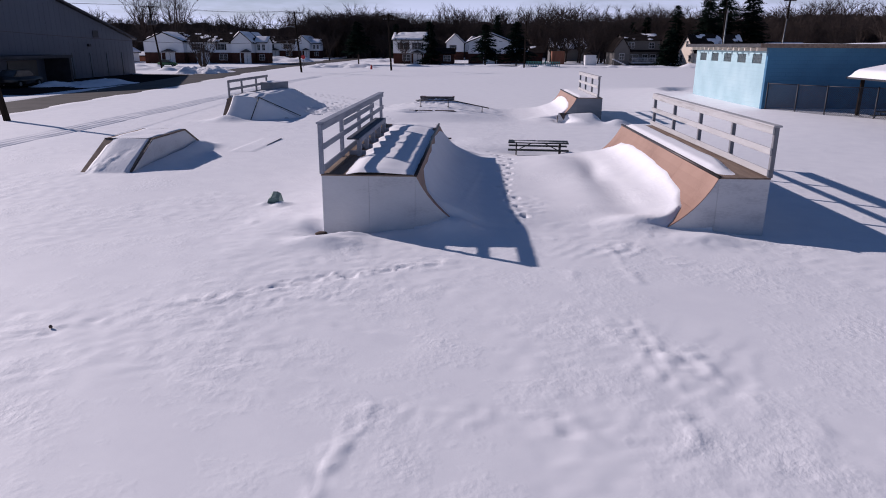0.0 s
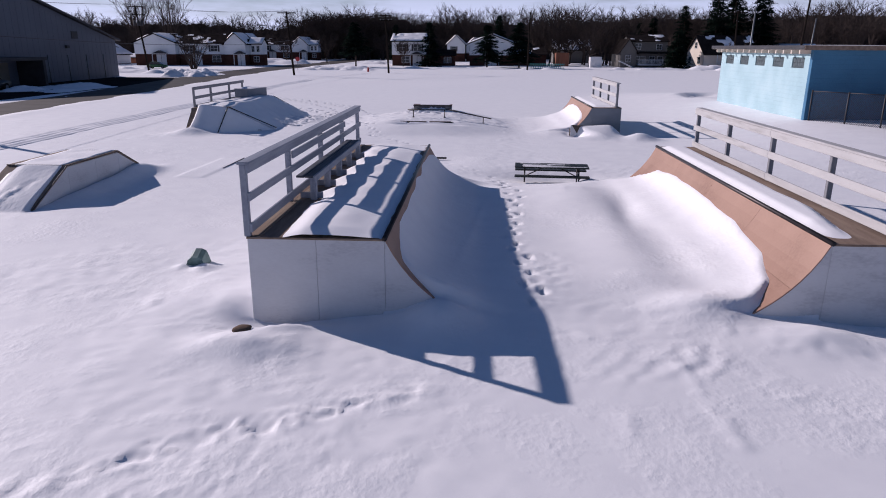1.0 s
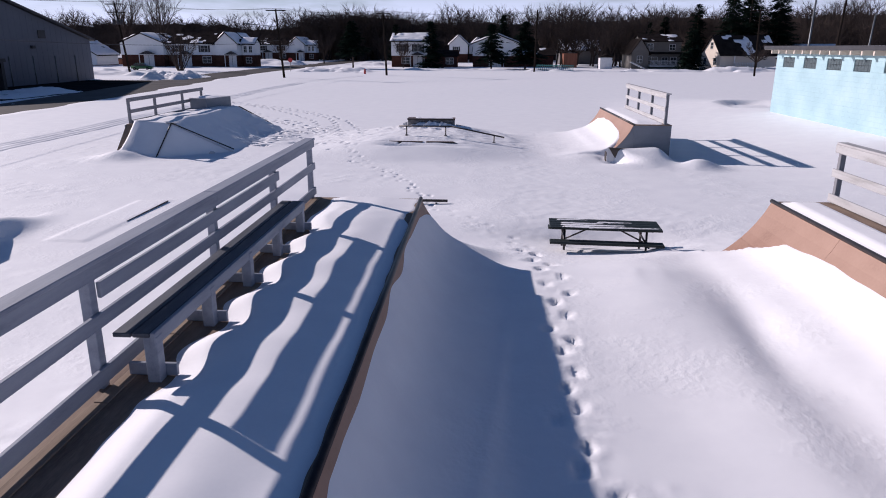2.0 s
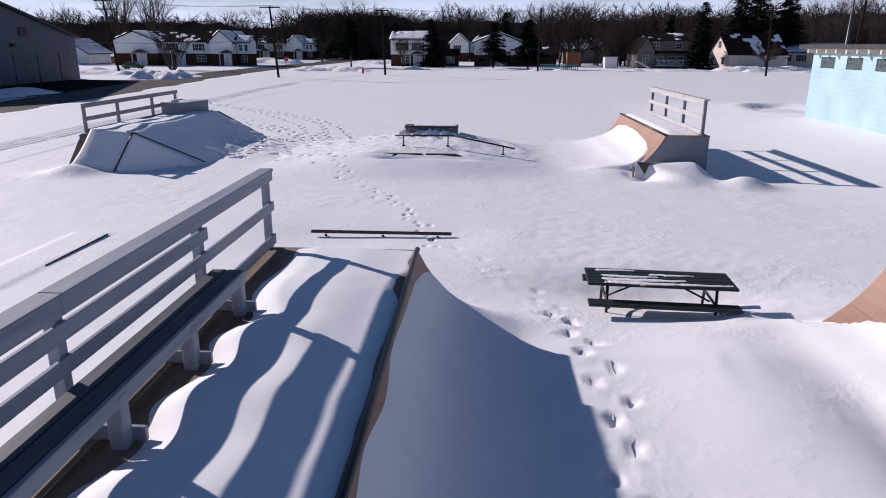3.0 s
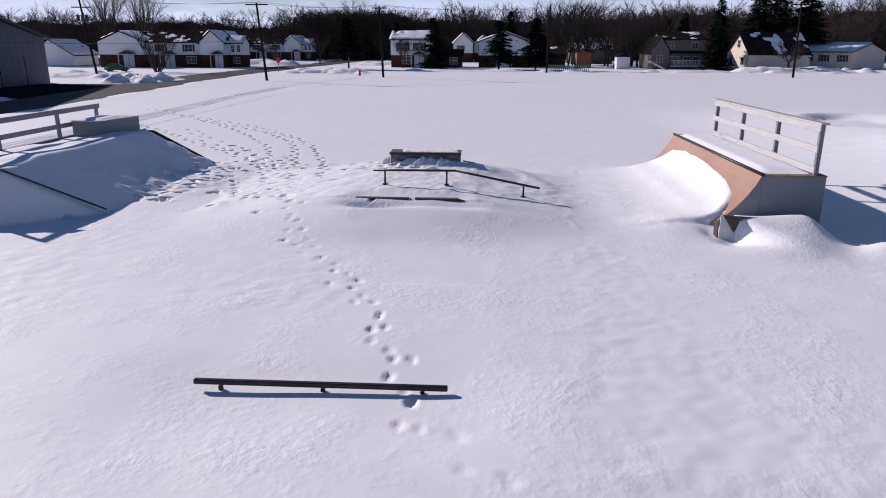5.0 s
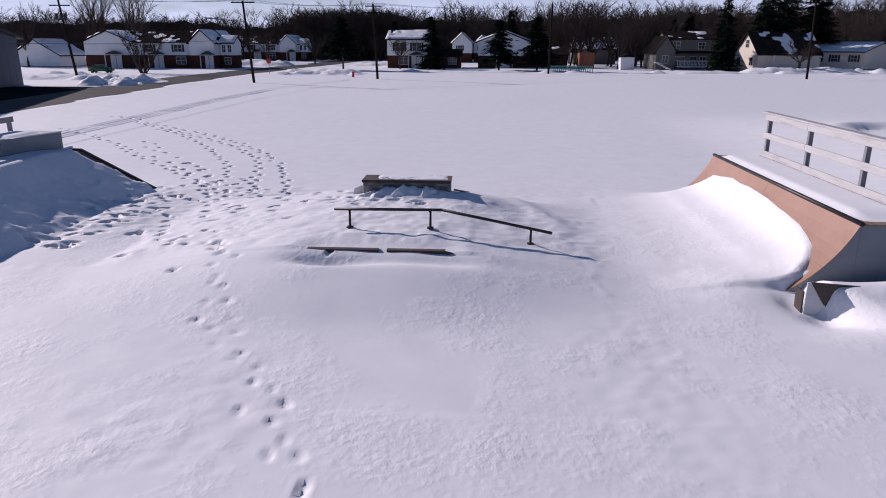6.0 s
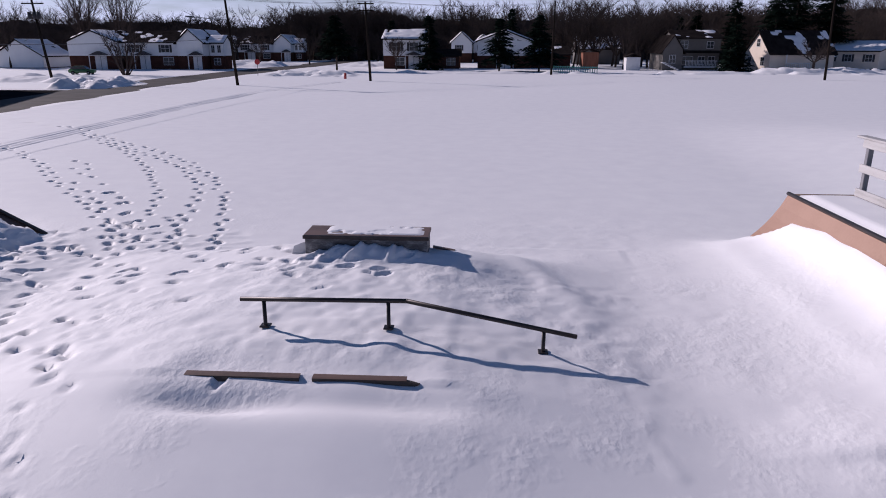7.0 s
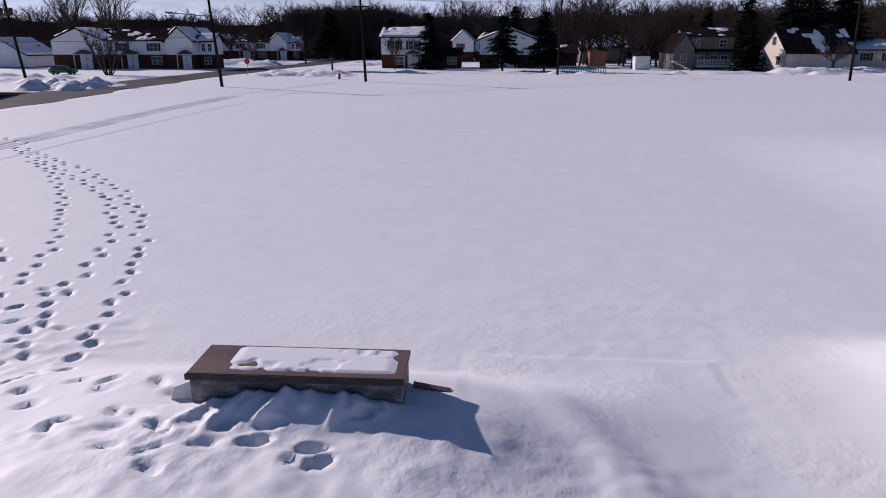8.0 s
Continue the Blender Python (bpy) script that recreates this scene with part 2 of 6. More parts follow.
def part(name, bm, mat, parent=None, label="", smooth=False):
    """Links a bmesh, built in world metres, as one mesh object under a thing or a part."""
    me = bpy.data.meshes.new(name)
    if parent is not None:
        bm.transform(Matrix.Translation(-base_of(parent)))
    bmesh.ops.recalc_face_normals(bm, faces=bm.faces)
    bm.to_mesh(me)
    bm.free()
    me.materials.append(mat)
    if smooth:
        me.polygons.foreach_set("use_smooth", [True] * len(me.polygons))
    ob = new(name, me)
    if parent is not None:
        ob.parent = parent
    return tagged(ob, label)


def box(x0, x1, y0, y1, z0, z1, bevel=0.008, bm=None, turn=None):
    """A box with softened edges; turn is a matrix applied about its own centre."""
    out = bm or bmesh.new()
    tmp = bmesh.new()
    bmesh.ops.create_cube(tmp, size=1)
    c = Vector(((x0 + x1) / 2, (y0 + y1) / 2, (z0 + z1) / 2))
    for v in tmp.verts:
        v.co = Vector((v.co.x * (x1 - x0), v.co.y * (y1 - y0), v.co.z * (z1 - z0)))
    if bevel:
        bmesh.ops.bevel(tmp, geom=tmp.edges[:], offset=min(bevel, 0.4 * min(x1 - x0, y1 - y0, z1 - z0)), segments=1, affect="EDGES")
    if turn is not None:
        tmp.transform(turn)
    tmp.transform(Matrix.Translation(c))
    join(out, tmp)
    return out


def join(out, tmp):
    me = bpy.data.meshes.new("tmp")
    tmp.to_mesh(me)
    tmp.free()
    out.from_mesh(me)
    bpy.data.meshes.remove(me)


def rod(p, q, r0, r1=None, seg=10, bm=None, caps=True):
    """A round bar from p to q."""
    out = bm or bmesh.new()
    p, q = Vector(p), Vector(q)
    tmp = bmesh.new()
    bmesh.ops.create_cone(tmp, cap_ends=caps, segments=seg, radius1=r0, radius2=r0 if r1 is None else r1, depth=(q - p).length)
    tmp.transform((q - p).to_track_quat("Z", "Y").to_matrix().to_4x4())
    tmp.transform(Matrix.Translation((p + q) / 2))
    join(out, tmp)
    return out


def prism(poly, axis, a, b, bm=None):
    """A flat outline pushed along an axis: poly in (x, z) for axis y, (y, z) for axis x, (x, y) for axis z."""
    out = bm or bmesh.new()
    def at(u, v, w):
        return {"y": (u, w, v), "x": (w, u, v), "z": (u, v, w)}[axis]
    lo = [out.verts.new(at(u, v, a)) for u, v in poly]
    hi = [out.verts.new(at(u, v, b)) for u, v in poly]
    out.faces.new(lo)
    out.faces.new(hi)
    for i in range(len(poly)):
        j = (i + 1) % len(poly)
        out.faces.new((lo[i], lo[j], hi[j], hi[i]))
    return out


def hash_grid(i, j, seed):
    v = (i.astype(np.int64) * 374761393 + j.astype(np.int64) * 668265263 + seed * 974711) & 0xFFFFFFFF
    v = ((v ^ (v >> 13)) * 1274126177) & 0xFFFFFFFF
    v = v ^ (v >> 16)
    return (v & 0xFFFF) / 65535.0


def vnoise(x, y, size, seed=0):
    """Smooth lattice noise from 0 to 1, with cells of that many metres."""
    u, v = x / size, y / size
    i, j = np.floor(u), np.floor(v)
    fu, fv = u - i, v - j
    fu, fv = fu * fu * (3 - 2 * fu), fv * fv * (3 - 2 * fv)
    a, b = hash_grid(i, j, seed), hash_grid(i + 1, j, seed)
    c, d = hash_grid(i, j + 1, seed), hash_grid(i + 1, j + 1, seed)
    return (a * (1 - fu) + b * fu) * (1 - fv) + (c * (1 - fu) + d * fu) * fv


def smooth(a, b, v):
    s = np.clip((v - a) / (b - a), 0, 1)
    return s * s * (3 - 2 * s)


def mesh_arrays(name, verts, faces, mat, shade=True):
    """A mesh object from numpy arrays of vertices and of triangles or quads."""
    me = bpy.data.meshes.new(name)
    verts, faces = np.asarray(verts, dtype=np.float32), np.asarray(faces, dtype=np.int32)
    k = faces.shape[1]
    me.vertices.add(len(verts))
    me.vertices.foreach_set("co", verts.ravel())
    me.loops.add(faces.size)
    me.loops.foreach_set("vertex_index", faces.ravel())
    me.polygons.add(len(faces))
    me.polygons.foreach_set("loop_start", np.arange(0, faces.size, k, dtype=np.int32))
    me.polygons.foreach_set("loop_total", np.full(len(faces), k, dtype=np.int32))
    me.polygons.foreach_set("use_smooth", np.full(len(faces), shade))
    me.update(calc_edges=True)
    me.validate()
    me.materials.append(mat)
    return new(name, me)


def grid_faces(nx, ny):
    i, j = np.meshgrid(np.arange(nx - 1), np.arange(ny - 1))
    a = (j * nx + i).ravel()
    return np.stack([a, a + 1, a + nx + 1, a + nx], 1)


# ---- the snow field: one sheet to the horizon ----
BASE = -0.10


def arc_height(s, top=1.02, ground=-0.35, radius=2.4):
    """Height of a quarter pipe's riding surface, s metres out from its coping."""
    rise = top - ground
    full = math.sqrt(radius ** 2 - (radius - rise) ** 2)
    h = np.clip(full - np.asarray(s, dtype=float), 0, full)
    return ground + radius - np.sqrt(radius ** 2 - h ** 2)


def bell(x, y, cx, cy, sx, sy):
    return np.exp(-((x - cx) / sx) ** 2 - ((y - cy) / sy) ** 2)


def blend_max(a, b, k):
    """The larger of two heights, with a rounded seam k metres deep."""
    return 0.5 * (a + b + np.sqrt((a - b) ** 2 + k * k))


def inside(v, a, b, soft):
    return smooth(a - soft, a + soft, v) * (1 - smooth(b - soft, b + soft, v))


def bank_height(x, y):
    """The west bank with its hip: deck, front slope, east slope and the corner plane between."""
    front = 0.90 - (33.0 - y) * 0.92
    east = 0.90 - (x + 10.3) * 0.53
    hip = 0.93 - (x + 10.32) * 0.722 - (33.0 - y) * 1.009
    z = np.minimum(np.minimum(0.90, east), np.minimum(front, hip))
    on_hip = smooth(0.0, 0.16, np.minimum(front, np.minimum(east, 0.9)) - hip)
    beside = smooth(0.02, 0.42, hip - np.minimum(front, np.minimum(east, 0.9)))
    return np.where((x < -12.0) | (y > 40.6), -1.0, z), on_hip, beside


def box_bank_height(x, y):
    """The small flat-topped box with a slope at each end."""
    z = np.minimum(0.73, np.minimum(0.73 - (18.3 - y) * 0.49, 0.73 - (y - 20.8) * 0.49))
    return np.where((x < -10.58) | (x > -9.31), -1.0, z)


def snow_height(x, y):
    z = BASE + 0.09 * (vnoise(x, y, 9.0, 1) - 0.5) + (0.012 + 0.018 * smooth(44, 36, y)) * (vnoise(x, y, 3.1, 2) - 0.5)
    # wind ribs, finer crust and small lumps
    wx, wy = x * 0.9 + y * 0.45, y * 0.9 - x * 0.45
    near = 1 - 0.85 * smooth(36, 46, y)
    patch = smooth(0.42, 0.75, vnoise(x, y, 2.6, 9))
    z = z + near * (0.007 * (vnoise(wx, wy * 0.35, 0.6, 3) - 0.5) + 0.010 * patch * (vnoise(wx, wy * 0.7, 0.19, 4) - 0.5)
                    + 0.012 * patch * (vnoise(wx * 0.7, wy, 0.13, 5) - 0.5))
    # rise of the ground towards the block building
    z = z + 0.72 * smooth(8.5, 17.2, x) * inside(y, 27, 57, 8)
    # wind scoop beyond the block building's corner
    ring = np.hypot((x - 17.4) / 2.3, (y - 49.6) / 3.7) + 0.10 * (vnoise(x, y, 1.6, 97) - 0.5)
    z = z - 0.28 * (1 - smooth(0.82, 1.0, ring)) + 0.05 * np.exp(-((ring - 1.08) / 0.14) ** 2)
    # drift that fills the west quarter pipe
    s = x + 0.19
    edge = np.interp(y, [11, 11.5, 12.4, 15, 18, 19.6, 20.6], [0.30, 0.12, 0.0, -0.025, -0.03, 0.0, 0.09]) + 0.05 * (vnoise(x * 0.3, y, 0.8, 13) - 0.5)
    fill = arc_height(s) - 0.10 + 0.14 * smooth(edge - 0.12, edge + 0.16, s) + 0.16 * smooth(0.35, 1.3, s) - 0.14 * smooth(1.6, 2.6, s)
    w = smooth(10.98, 11.25, y) * (1 - smooth(20.5, 21.6, y)) * (1 - smooth(1.9, 2.9, s))
    z = z + 0.13 * inside(x, 1.0, 4.6, 0.8) * inside(y, 11.6, 20.2, 0.9)
    z = np.where(s > -0.02, z + w * (blend_max(z, fill, 0.12) - z), z)
    z = z + 0.30 * bell(x, y, 0.62, 10.75, 0.5, 0.55) - 0.22 * bell(x, y, -1.7, 10.85, 1.0, 0.5)
    z = z + 0.14 * bell(x, y, -2.0, 9.7, 0.7, 0.35) + 0.07 * bell(x, y, -3.2, 11.6, 0.55, 1.8) + 0.10 * bell(x, y, -2.6, 11.2, 0.35, 0.7)
    crest = np.abs((y - 10.35) - 0.30 * (x + 1.4))
    z = z + 0.17 * np.exp(-crest / 0.30) * inside(x, -2.0, -1.0, 0.55)
    z = z + 0.10 * bell(x, y, -3.62, 12.82, 0.22, 0.16) + 0.07 * bell(x, y, -4.05, 12.95, 0.15, 0.12)
    # drift that fills the east quarter pipe
    s = 6.09 - x
    edge = np.interp(y, [11.05, 11.25, 11.6, 12.4, 14, 16, 18, 19.4, 20.1, 20.5], [1.35, 0.86, 0.56, 0.35, 0.24, 0.19, 0.18, 0.24, 0.50, 1.1]) + 0.025 * (vnoise(x * 0.3, y, 0.5, 14) - 0.5)
    fill = arc_height(s, 1.05) - 0.10 + 0.15 * smooth(edge - 0.10, edge + 0.08, s) + 0.20 * smooth(0.35, 1.2, s) * smooth(11.0, 12.7, y) - 0.12 * smooth(1.5, 2.6, s)
    w = smooth(11.02, 11.2, y) * (1 - smooth(20.45, 21.3, y)) * (1 - smooth(1.8, 3.2, s))
    z = np.where(s > -0.02, z + w * (blend_max(z, fill, 0.16) - z), z)
    z = z + 0.14 * bell(x, y, 3.55, 18.4, 0.95, 1.9) + 0.10 * bell(x, y, 3.9, 14.6, 0.7, 2.0)
    z = z - 0.07 * bell(x - 0.12 * (y - 17.5), y, 4.62, 17.0, 0.28, 1.5)
    z = z + 0.018 * np.exp(-((x - 1.0 - 0.10 * (y - 14.5)) / 0.06) ** 2) * inside(y, 12.5, 17.5, 0.8)
    z = z + 0.20 * bell(x, y, 4.55, 11.25, 0.65, 0.5) + 0.12 * bell(x, y, 5.7, 10.4, 0.8, 0.45) - 0.10 * bell(x, y, 6.9, 10.9, 0.6, 0.3)
    z = z - 0.075 * inside(x, -3.4, 0.6, 0.9) * np.exp(-((y - 25.3) / 1.1) ** 2)
    # scoop under the picnic table
    z = z - 0.24 * bell(x, y, 3.6, 22.4, 1.9, 0.8) + 0.05 * bell(x, y, 4.3, 20.7, 0.7, 0.4) + 0.12 * bell(x, y, 4.40, 21.12, 0.28, 0.2)
    # drift on the far quarter pipe and the hump before it
    s = 6.3 - x
    edge = np.interp(y, [32.9, 33.05, 33.3, 33.6, 34.4, 36, 38, 39, 39.6], [1.3, 0.78, 0.5, 0.34, 0.22, 0.14, 0.13, 0.21, 0.55]) + 0.02 * (vnoise(x * 0.3, y, 0.5, 15) - 0.5)
    fill = arc_height(s, 1.08) - 0.10 + 0.15 * smooth(edge - 0.10, edge + 0.07, s) + 0.18 * smooth(0.4, 1.2, s) * smooth(32.8, 34.4, y) - 0.10 * smooth(1.5, 2.6, s)
    w = smooth(32.88, 33.06, y) * (1 - smooth(39.3, 41.0, y)) * (1 - smooth(1.7, 3.4, s))
    z = np.where(s > -0.02, z + w * (blend_max(z, fill, 0.2) - z), z)
    foot = 5.60 + 0.42 * np.clip(32.2 - y, 0, 2)
    heap = smooth(foot - 0.10, foot + 0.08 + 0.5 * np.clip(32.2 - y, 0, 2), x) * (1 - smooth(6.95, 7.75, x)) * np.exp(-((y - 32.25) / np.where(y < 32.25, 0.85, 0.7)) ** 2)
    z = z + heap * (0.335 + 0.05 * smooth(6.0, 6.9, x) - z) + 0.30 * bell(x, y, 8.1, 31.0, 0.6, 0.5) + 0.12 * bell(x, y, 6.4, 31.2, 0.9, 0.5)
    z = z + 0.15 * bell(x, y, 4.75, 33.0, 0.8, 0.8) - 0.05 * bell(x, y, 5.2, 32.4, 0.16, 0.22) - 0.10 * bell(x, y, 5.5, 31.95, 0.28, 0.3)
    # west bank
    bank_z, on_hip, beside = bank_height(x, y)
    soft = 0.09 + 0.15 * (vnoise(x, y, 1.5, 6) - 0.42) + 0.045 * (vnoise(x, y, 0.5, 17) - 0.5) + 0.10 * bell(x, y, -11.4, 32.6, 0.6, 0.8)
    stuck = 0.010 + 0.06 * (vnoise(x, y, 0.7, 95) - 0.38) + 0.05 * smooth(33.0, 32.0, y)
    cover = bank_z + (0.012 + soft * beside) * (1 - on_hip) + stuck * on_hip
    cover = np.where((x < -11.72) & (y < 33.3), -1.0, np.where(x < -11.9, -1.0, cover))
    cover = np.where((y > 39.95 + 0.25 * (vnoise(x, y, 0.35, 96) - 0.5)) & (x > -10.62), bank_z - 0.05, cover)
    z = np.maximum(z, cover)
    z = z + 0.28 * bell(x, y, -11.6, 31.6, 0.8, 0.6) + 0.12 * bell(x, y, -7.8, 37.5, 1.0, 2.6)
    # small box bank
    cover = box_bank_height(x, y) + 0.03 + 0.06 * smooth(18.2, 16.9, y) + 0.03 * (vnoise(x, y, 0.6, 7) - 0.2) - 0.05 * smooth(-10.25, -10.58, x)
    z = np.maximum(z, np.where((y > 18.25) & (y < 20.85), box_bank_height(x, y) + 0.022 + 0.03 * (vnoise(x, y, 0.5, 18) - 0.5), cover))
    z = z + (0.30 * bell(x, y, -9.1, 21.6, 0.40, 1.1) + 0.18 * bell(x, y, -9.0, 19.6, 0.35, 1.3) + 0.08 * bell(x, y, -8.9, 18.0, 0.4, 0.7)) * smooth(-9.26, -9.20, x)
    # manual pad
    z = z + 0.025 * inside(x, -7.8, -6.96, 0.08) * inside(y, 21.2, 25.2, 0.05)
    # middle box under snow
    plate = np.minimum(0.42 + 0.06 * (vnoise(x, y, 1.3, 8) - 0.5), 0.42 - 0.075 * (x + 0.3 + np.sqrt((x + 0.3) ** 2 + 0.35)))
    plate = plate - 0.068 * (-2.5 - x + np.sqrt((-2.5 - x) ** 2 + 0.3)) * smooth(0.5, -1.5, x)
    drop = 0.06 * inside(x, -2.5, 0.15, 0.7) * smooth(32.7, 33.6, y)
    front = BASE - 0.12 + (plate - drop - BASE + 0.12) * (0.5 * smooth(30.4, 33.75, y) + 0.5 * np.clip((y - 29.4) / 4.3, 0, 1))
    front = front - (0.01 + 0.04 * vnoise(x, y, 0.6, 88)) * inside(x, -2.5, 0.2, 0.6) * np.exp(-np.clip(33.62 - y, 0, 9) / 0.28)
    front = front - 0.10 * bell(x, y, -1.9, 33.2, 0.8, 0.22) - 0.05 * bell(x, y, -0.2, 33.25, 1.0, 0.2)
    front = front - (0.025 * inside(x, -2.7, 0.3, 0.4) + 0.05 * bell(x, y, -2.0, 33.1, 0.5, 0.2)) * np.exp(-((y - 33.22) / 0.3) ** 2)
    lumps = (0.035 * (vnoise(x, y, 0.35, 16) - 0.5) + 0.022 * (vnoise(x, y, 0.13, 19) - 0.5)) * inside(y, 34.0, 37.5, 0.5)
    plate = np.where(y < 33.66, front, plate + lumps - 0.09 * inside(x, -2.5, 0.15, 0.3) * (1 - smooth(33.66, 34.4, y)))
    plate = np.where(y > 38.25, BASE + (plate - BASE) * (1 - smooth(38.25, 39.6, y)), plate)
    z = np.where((y > 29.0) & (y < 39.9) & (x > -7.2) & (x < 3.4), np.where((y < 33.66) | (x > 0.4), blend_max(z, plate, 0.06) - 0.012, np.maximum(z, plate)), z)
    z = z + 0.06 * np.exp(-((x - 1.2 + 0.47 * (y - 38.6)) / 0.34) ** 2) * inside(y, 36.2, 38.6, 0.5) + 0.19 * bell(x, y, -1.1, 37.62, 0.85, 0.34) * (y < 37.63) + 0.13 * bell(x, y, 0.45, 37.6, 0.8, 0.7)
    # dug-out bed of the side road and its apron
    rx0, rx1 = road_edges(y)
    bed = inside(x, rx0, rx1, 0.35) * (1 - smooth(240, 260, y))
    apron = inside(x, -43.6, -33.0, 0.6) * inside(y, 48, 86.0, 0.8)
    z = z - 0.30 * np.maximum(bed, apron)
    z = z + 0.05 * bell(x - rx1, 0 * y, 0.6, 0, 0.5, 1) * (0.4 + vnoise(x, y, 1.4, 12)) * (y < 120)
    # distant ground beyond the last house lies a little lower and level
    return z


def road_edges(y):
    left = np.interp(y, [-60, 41, 52, 70, 80, 96, 115, 260], [-21.5, -29.3, -30.2, -32.4, -33.8, -36.4, -37.0, -36.0])
    right = np.interp(y, [-60, 34.6, 48, 69, 85, 94, 110, 260], [-18.0, -25.0, -26.2, -28.0, -29.5, -30.2, -30.8, -30.0])
    return left, right


def axis_points(lo, hi, step, far_lo, far_hi, grow_lo, grow_hi):
    mid = list(np.arange(lo, hi, step))
    left, right, d = [], [], step
    v = mid[0]
    while v > far_lo:
        d *= grow_lo
        v -= d
        left.append(v)
    v, d = mid[-1], step
    while v < far_hi:
        d *= grow_hi
        v += d
        right.append(v)
    return np.array(left[::-1] + mid + right)


GX = axis_points(-17.4, 6.6, 0.065, -2600, 2600, 1.07, 1.05)
GY = axis_points(1.2, 57.2, 0.060, -600, 3200, 1.06, 1.035)
GX = np.unique(np.concatenate([GX, np.arange(-19.8, -17.4, 0.08), np.arange(-2.35, -0.05, 0.04)]))
GX = GX[np.concatenate([[True], np.diff(GX) > 0.018])]
GY = np.unique(np.concatenate([GY, np.arange(36.9, 37.7, 0.03)]))
GY = GY[np.concatenate([[True], np.diff(GY) > 0.014])]
GXX, GYY = np.meshgrid(GX, GY)
GZ = snow_height(GXX, GYY)


def foot_print(px, py, heading, depth=0.09, long=0.14, wide=0.06):
    """One boot mark pressed into the sheet, with a low rim."""
    long, wide = max(long, 0.10), max(wide, 0.062)
    i0, i1 = np.searchsorted(GX, (px - 0.5, px + 0.5))
    j0, j1 = np.searchsorted(GY, (py - 0.5, py + 0.5))
    if i1 <= i0 or j1 <= j0:
        return
    dx, dy = GXX[j0:j1, i0:i1] - px, GYY[j0:j1, i0:i1] - py
    c, s = math.cos(heading), math.sin(heading)
    u, v = (dx * c + dy * s) / long, (-dx * s + dy * c) / wide
    d = np.sqrt(u * u + v * v) + 0.25 * (vnoise(GXX[j0:j1, i0:i1], GYY[j0:j1, i0:i1], 0.09, 77) - 0.5)
    GZ[j0:j1, i0:i1] += -depth * (1 - smooth(0.70, 1.15, d)) + 0.10 * depth * np.exp(-((d - 1.5) / 0.35) ** 2)


walk_rng = random.Random(5)


def trail(points, stride=0.62, spread=0.13, depth=0.10, jitter=0.05, size=1.0):
    """Boot marks, left and right in turn, along a line of points."""
    side, carry = 1, 0.0
    for (ax, ay), (bx, by) in zip(points, points[1:]):
        length, heading = math.hypot(bx - ax, by - ay), math.atan2(by - ay, bx - ax)
        d = carry
        while d < length:
            x, y = ax + (bx - ax) * d / length, ay + (by - ay) * d / length
            x += -math.sin(heading) * spread * side + walk_rng.uniform(-jitter, jitter)
            y += math.cos(heading) * spread * side + walk_rng.uniform(-jitter, jitter)
            foot_print(x, y, heading + walk_rng.uniform(-0.25, 0.25), depth * walk_rng.uniform(0.6, 1.2), size * walk_rng.uniform(0.10, 0.15), size * walk_rng.uniform(0.045, 0.07))
            side, d = -side, d + stride * walk_rng.uniform(0.85, 1.15)
        carry = d - length


trail([(-5.2, 4.96), (-4.2, 5.6)], depth=0.012, size=0.7)
trail([(-3.1, 6.5), (-1.8, 7.5), (-0.6, 8.2), (0.55, 8.75)], stride=0.3, spread=0.08, depth=0.010, jitter=0.1, size=0.7)
trail([(1.8, 3.3), (2.7, 3.1)], stride=0.35, depth=0.01, jitter=0.14, size=0.7)
trail([(2.05, 11.4), (1.92, 13.2), (1.85, 14.9), (1.99, 17.0), (2.1, 19.1), (1.9, 20.9), (1.55, 21.6)], stride=0.40, spread=0.11, depth=0.06, jitter=0.08, size=1.1)
trail([(2.4, 12.1), (2.3, 13.2), (2.1, 13.6)], stride=0.4, spread=0.14, depth=0.014, jitter=0.16, size=0.6)
trail([(2.1, 19.6), (1.9, 20.9), (1.5, 22.6), (0.92, 23.2), (0.1, 24.5), (-0.14, 25.1)], depth=0.02, stride=0.42, jitter=0.1)
trail([(-0.2, 24.9), (-0.6, 26.3), (-1.1, 28.0), (-1.8, 29.1), (-2.5, 30.2), (-3.3, 31.5), (-4.1, 34.1), (-4.7, 36.5)], stride=0.27, spread=0.1, depth=0.026, jitter=0.15, size=0.7)
arc_a = [(-4.47, 38.5), (-4.32, 38.8), (-4.65, 40.3), (-5.34, 42.5), (-6.21, 44.7), (-7.46, 47.1), (-9.3, 49.6), (-11.9, 52.4), (-14.6, 54.7), (-17.0, 56.8)]
arc_b = [(-5.23, 39.3), (-5.84, 41.1), (-6.41, 43.3), (-7.16, 45.4), (-8.63, 48.0), (-9.88, 49.5), (-11.9, 51.6), (-14.5, 54.1), (-17.0, 56.4)]
arc_c = [(-6.34, 39.4), (-6.91, 41.8), (-7.64, 43.9), (-8.79, 46.1), (-9.93, 48.1), (-11.9, 51.0), (-14.4, 53.6)]
arc_d = [(-7.0, 40.2), (-7.73, 41.5), (-9.31, 43.4), (-11.25, 45.5), (-13.9, 48.7), (-16.4, 51.2), (-19.0, 53.5)]
for arc in (arc_a, arc_b, arc_c, arc_d):
    trail(arc, stride=0.52, spread=0.08, depth=0.11, jitter=0.07, size=1.0)
trail([(-6.6, 40.3), (-8.4, 43.0), (-10.6, 46.0), (-13.2, 49.6)], stride=0.7, spread=0.2, depth=0.07, jitter=0.2, size=1.2)
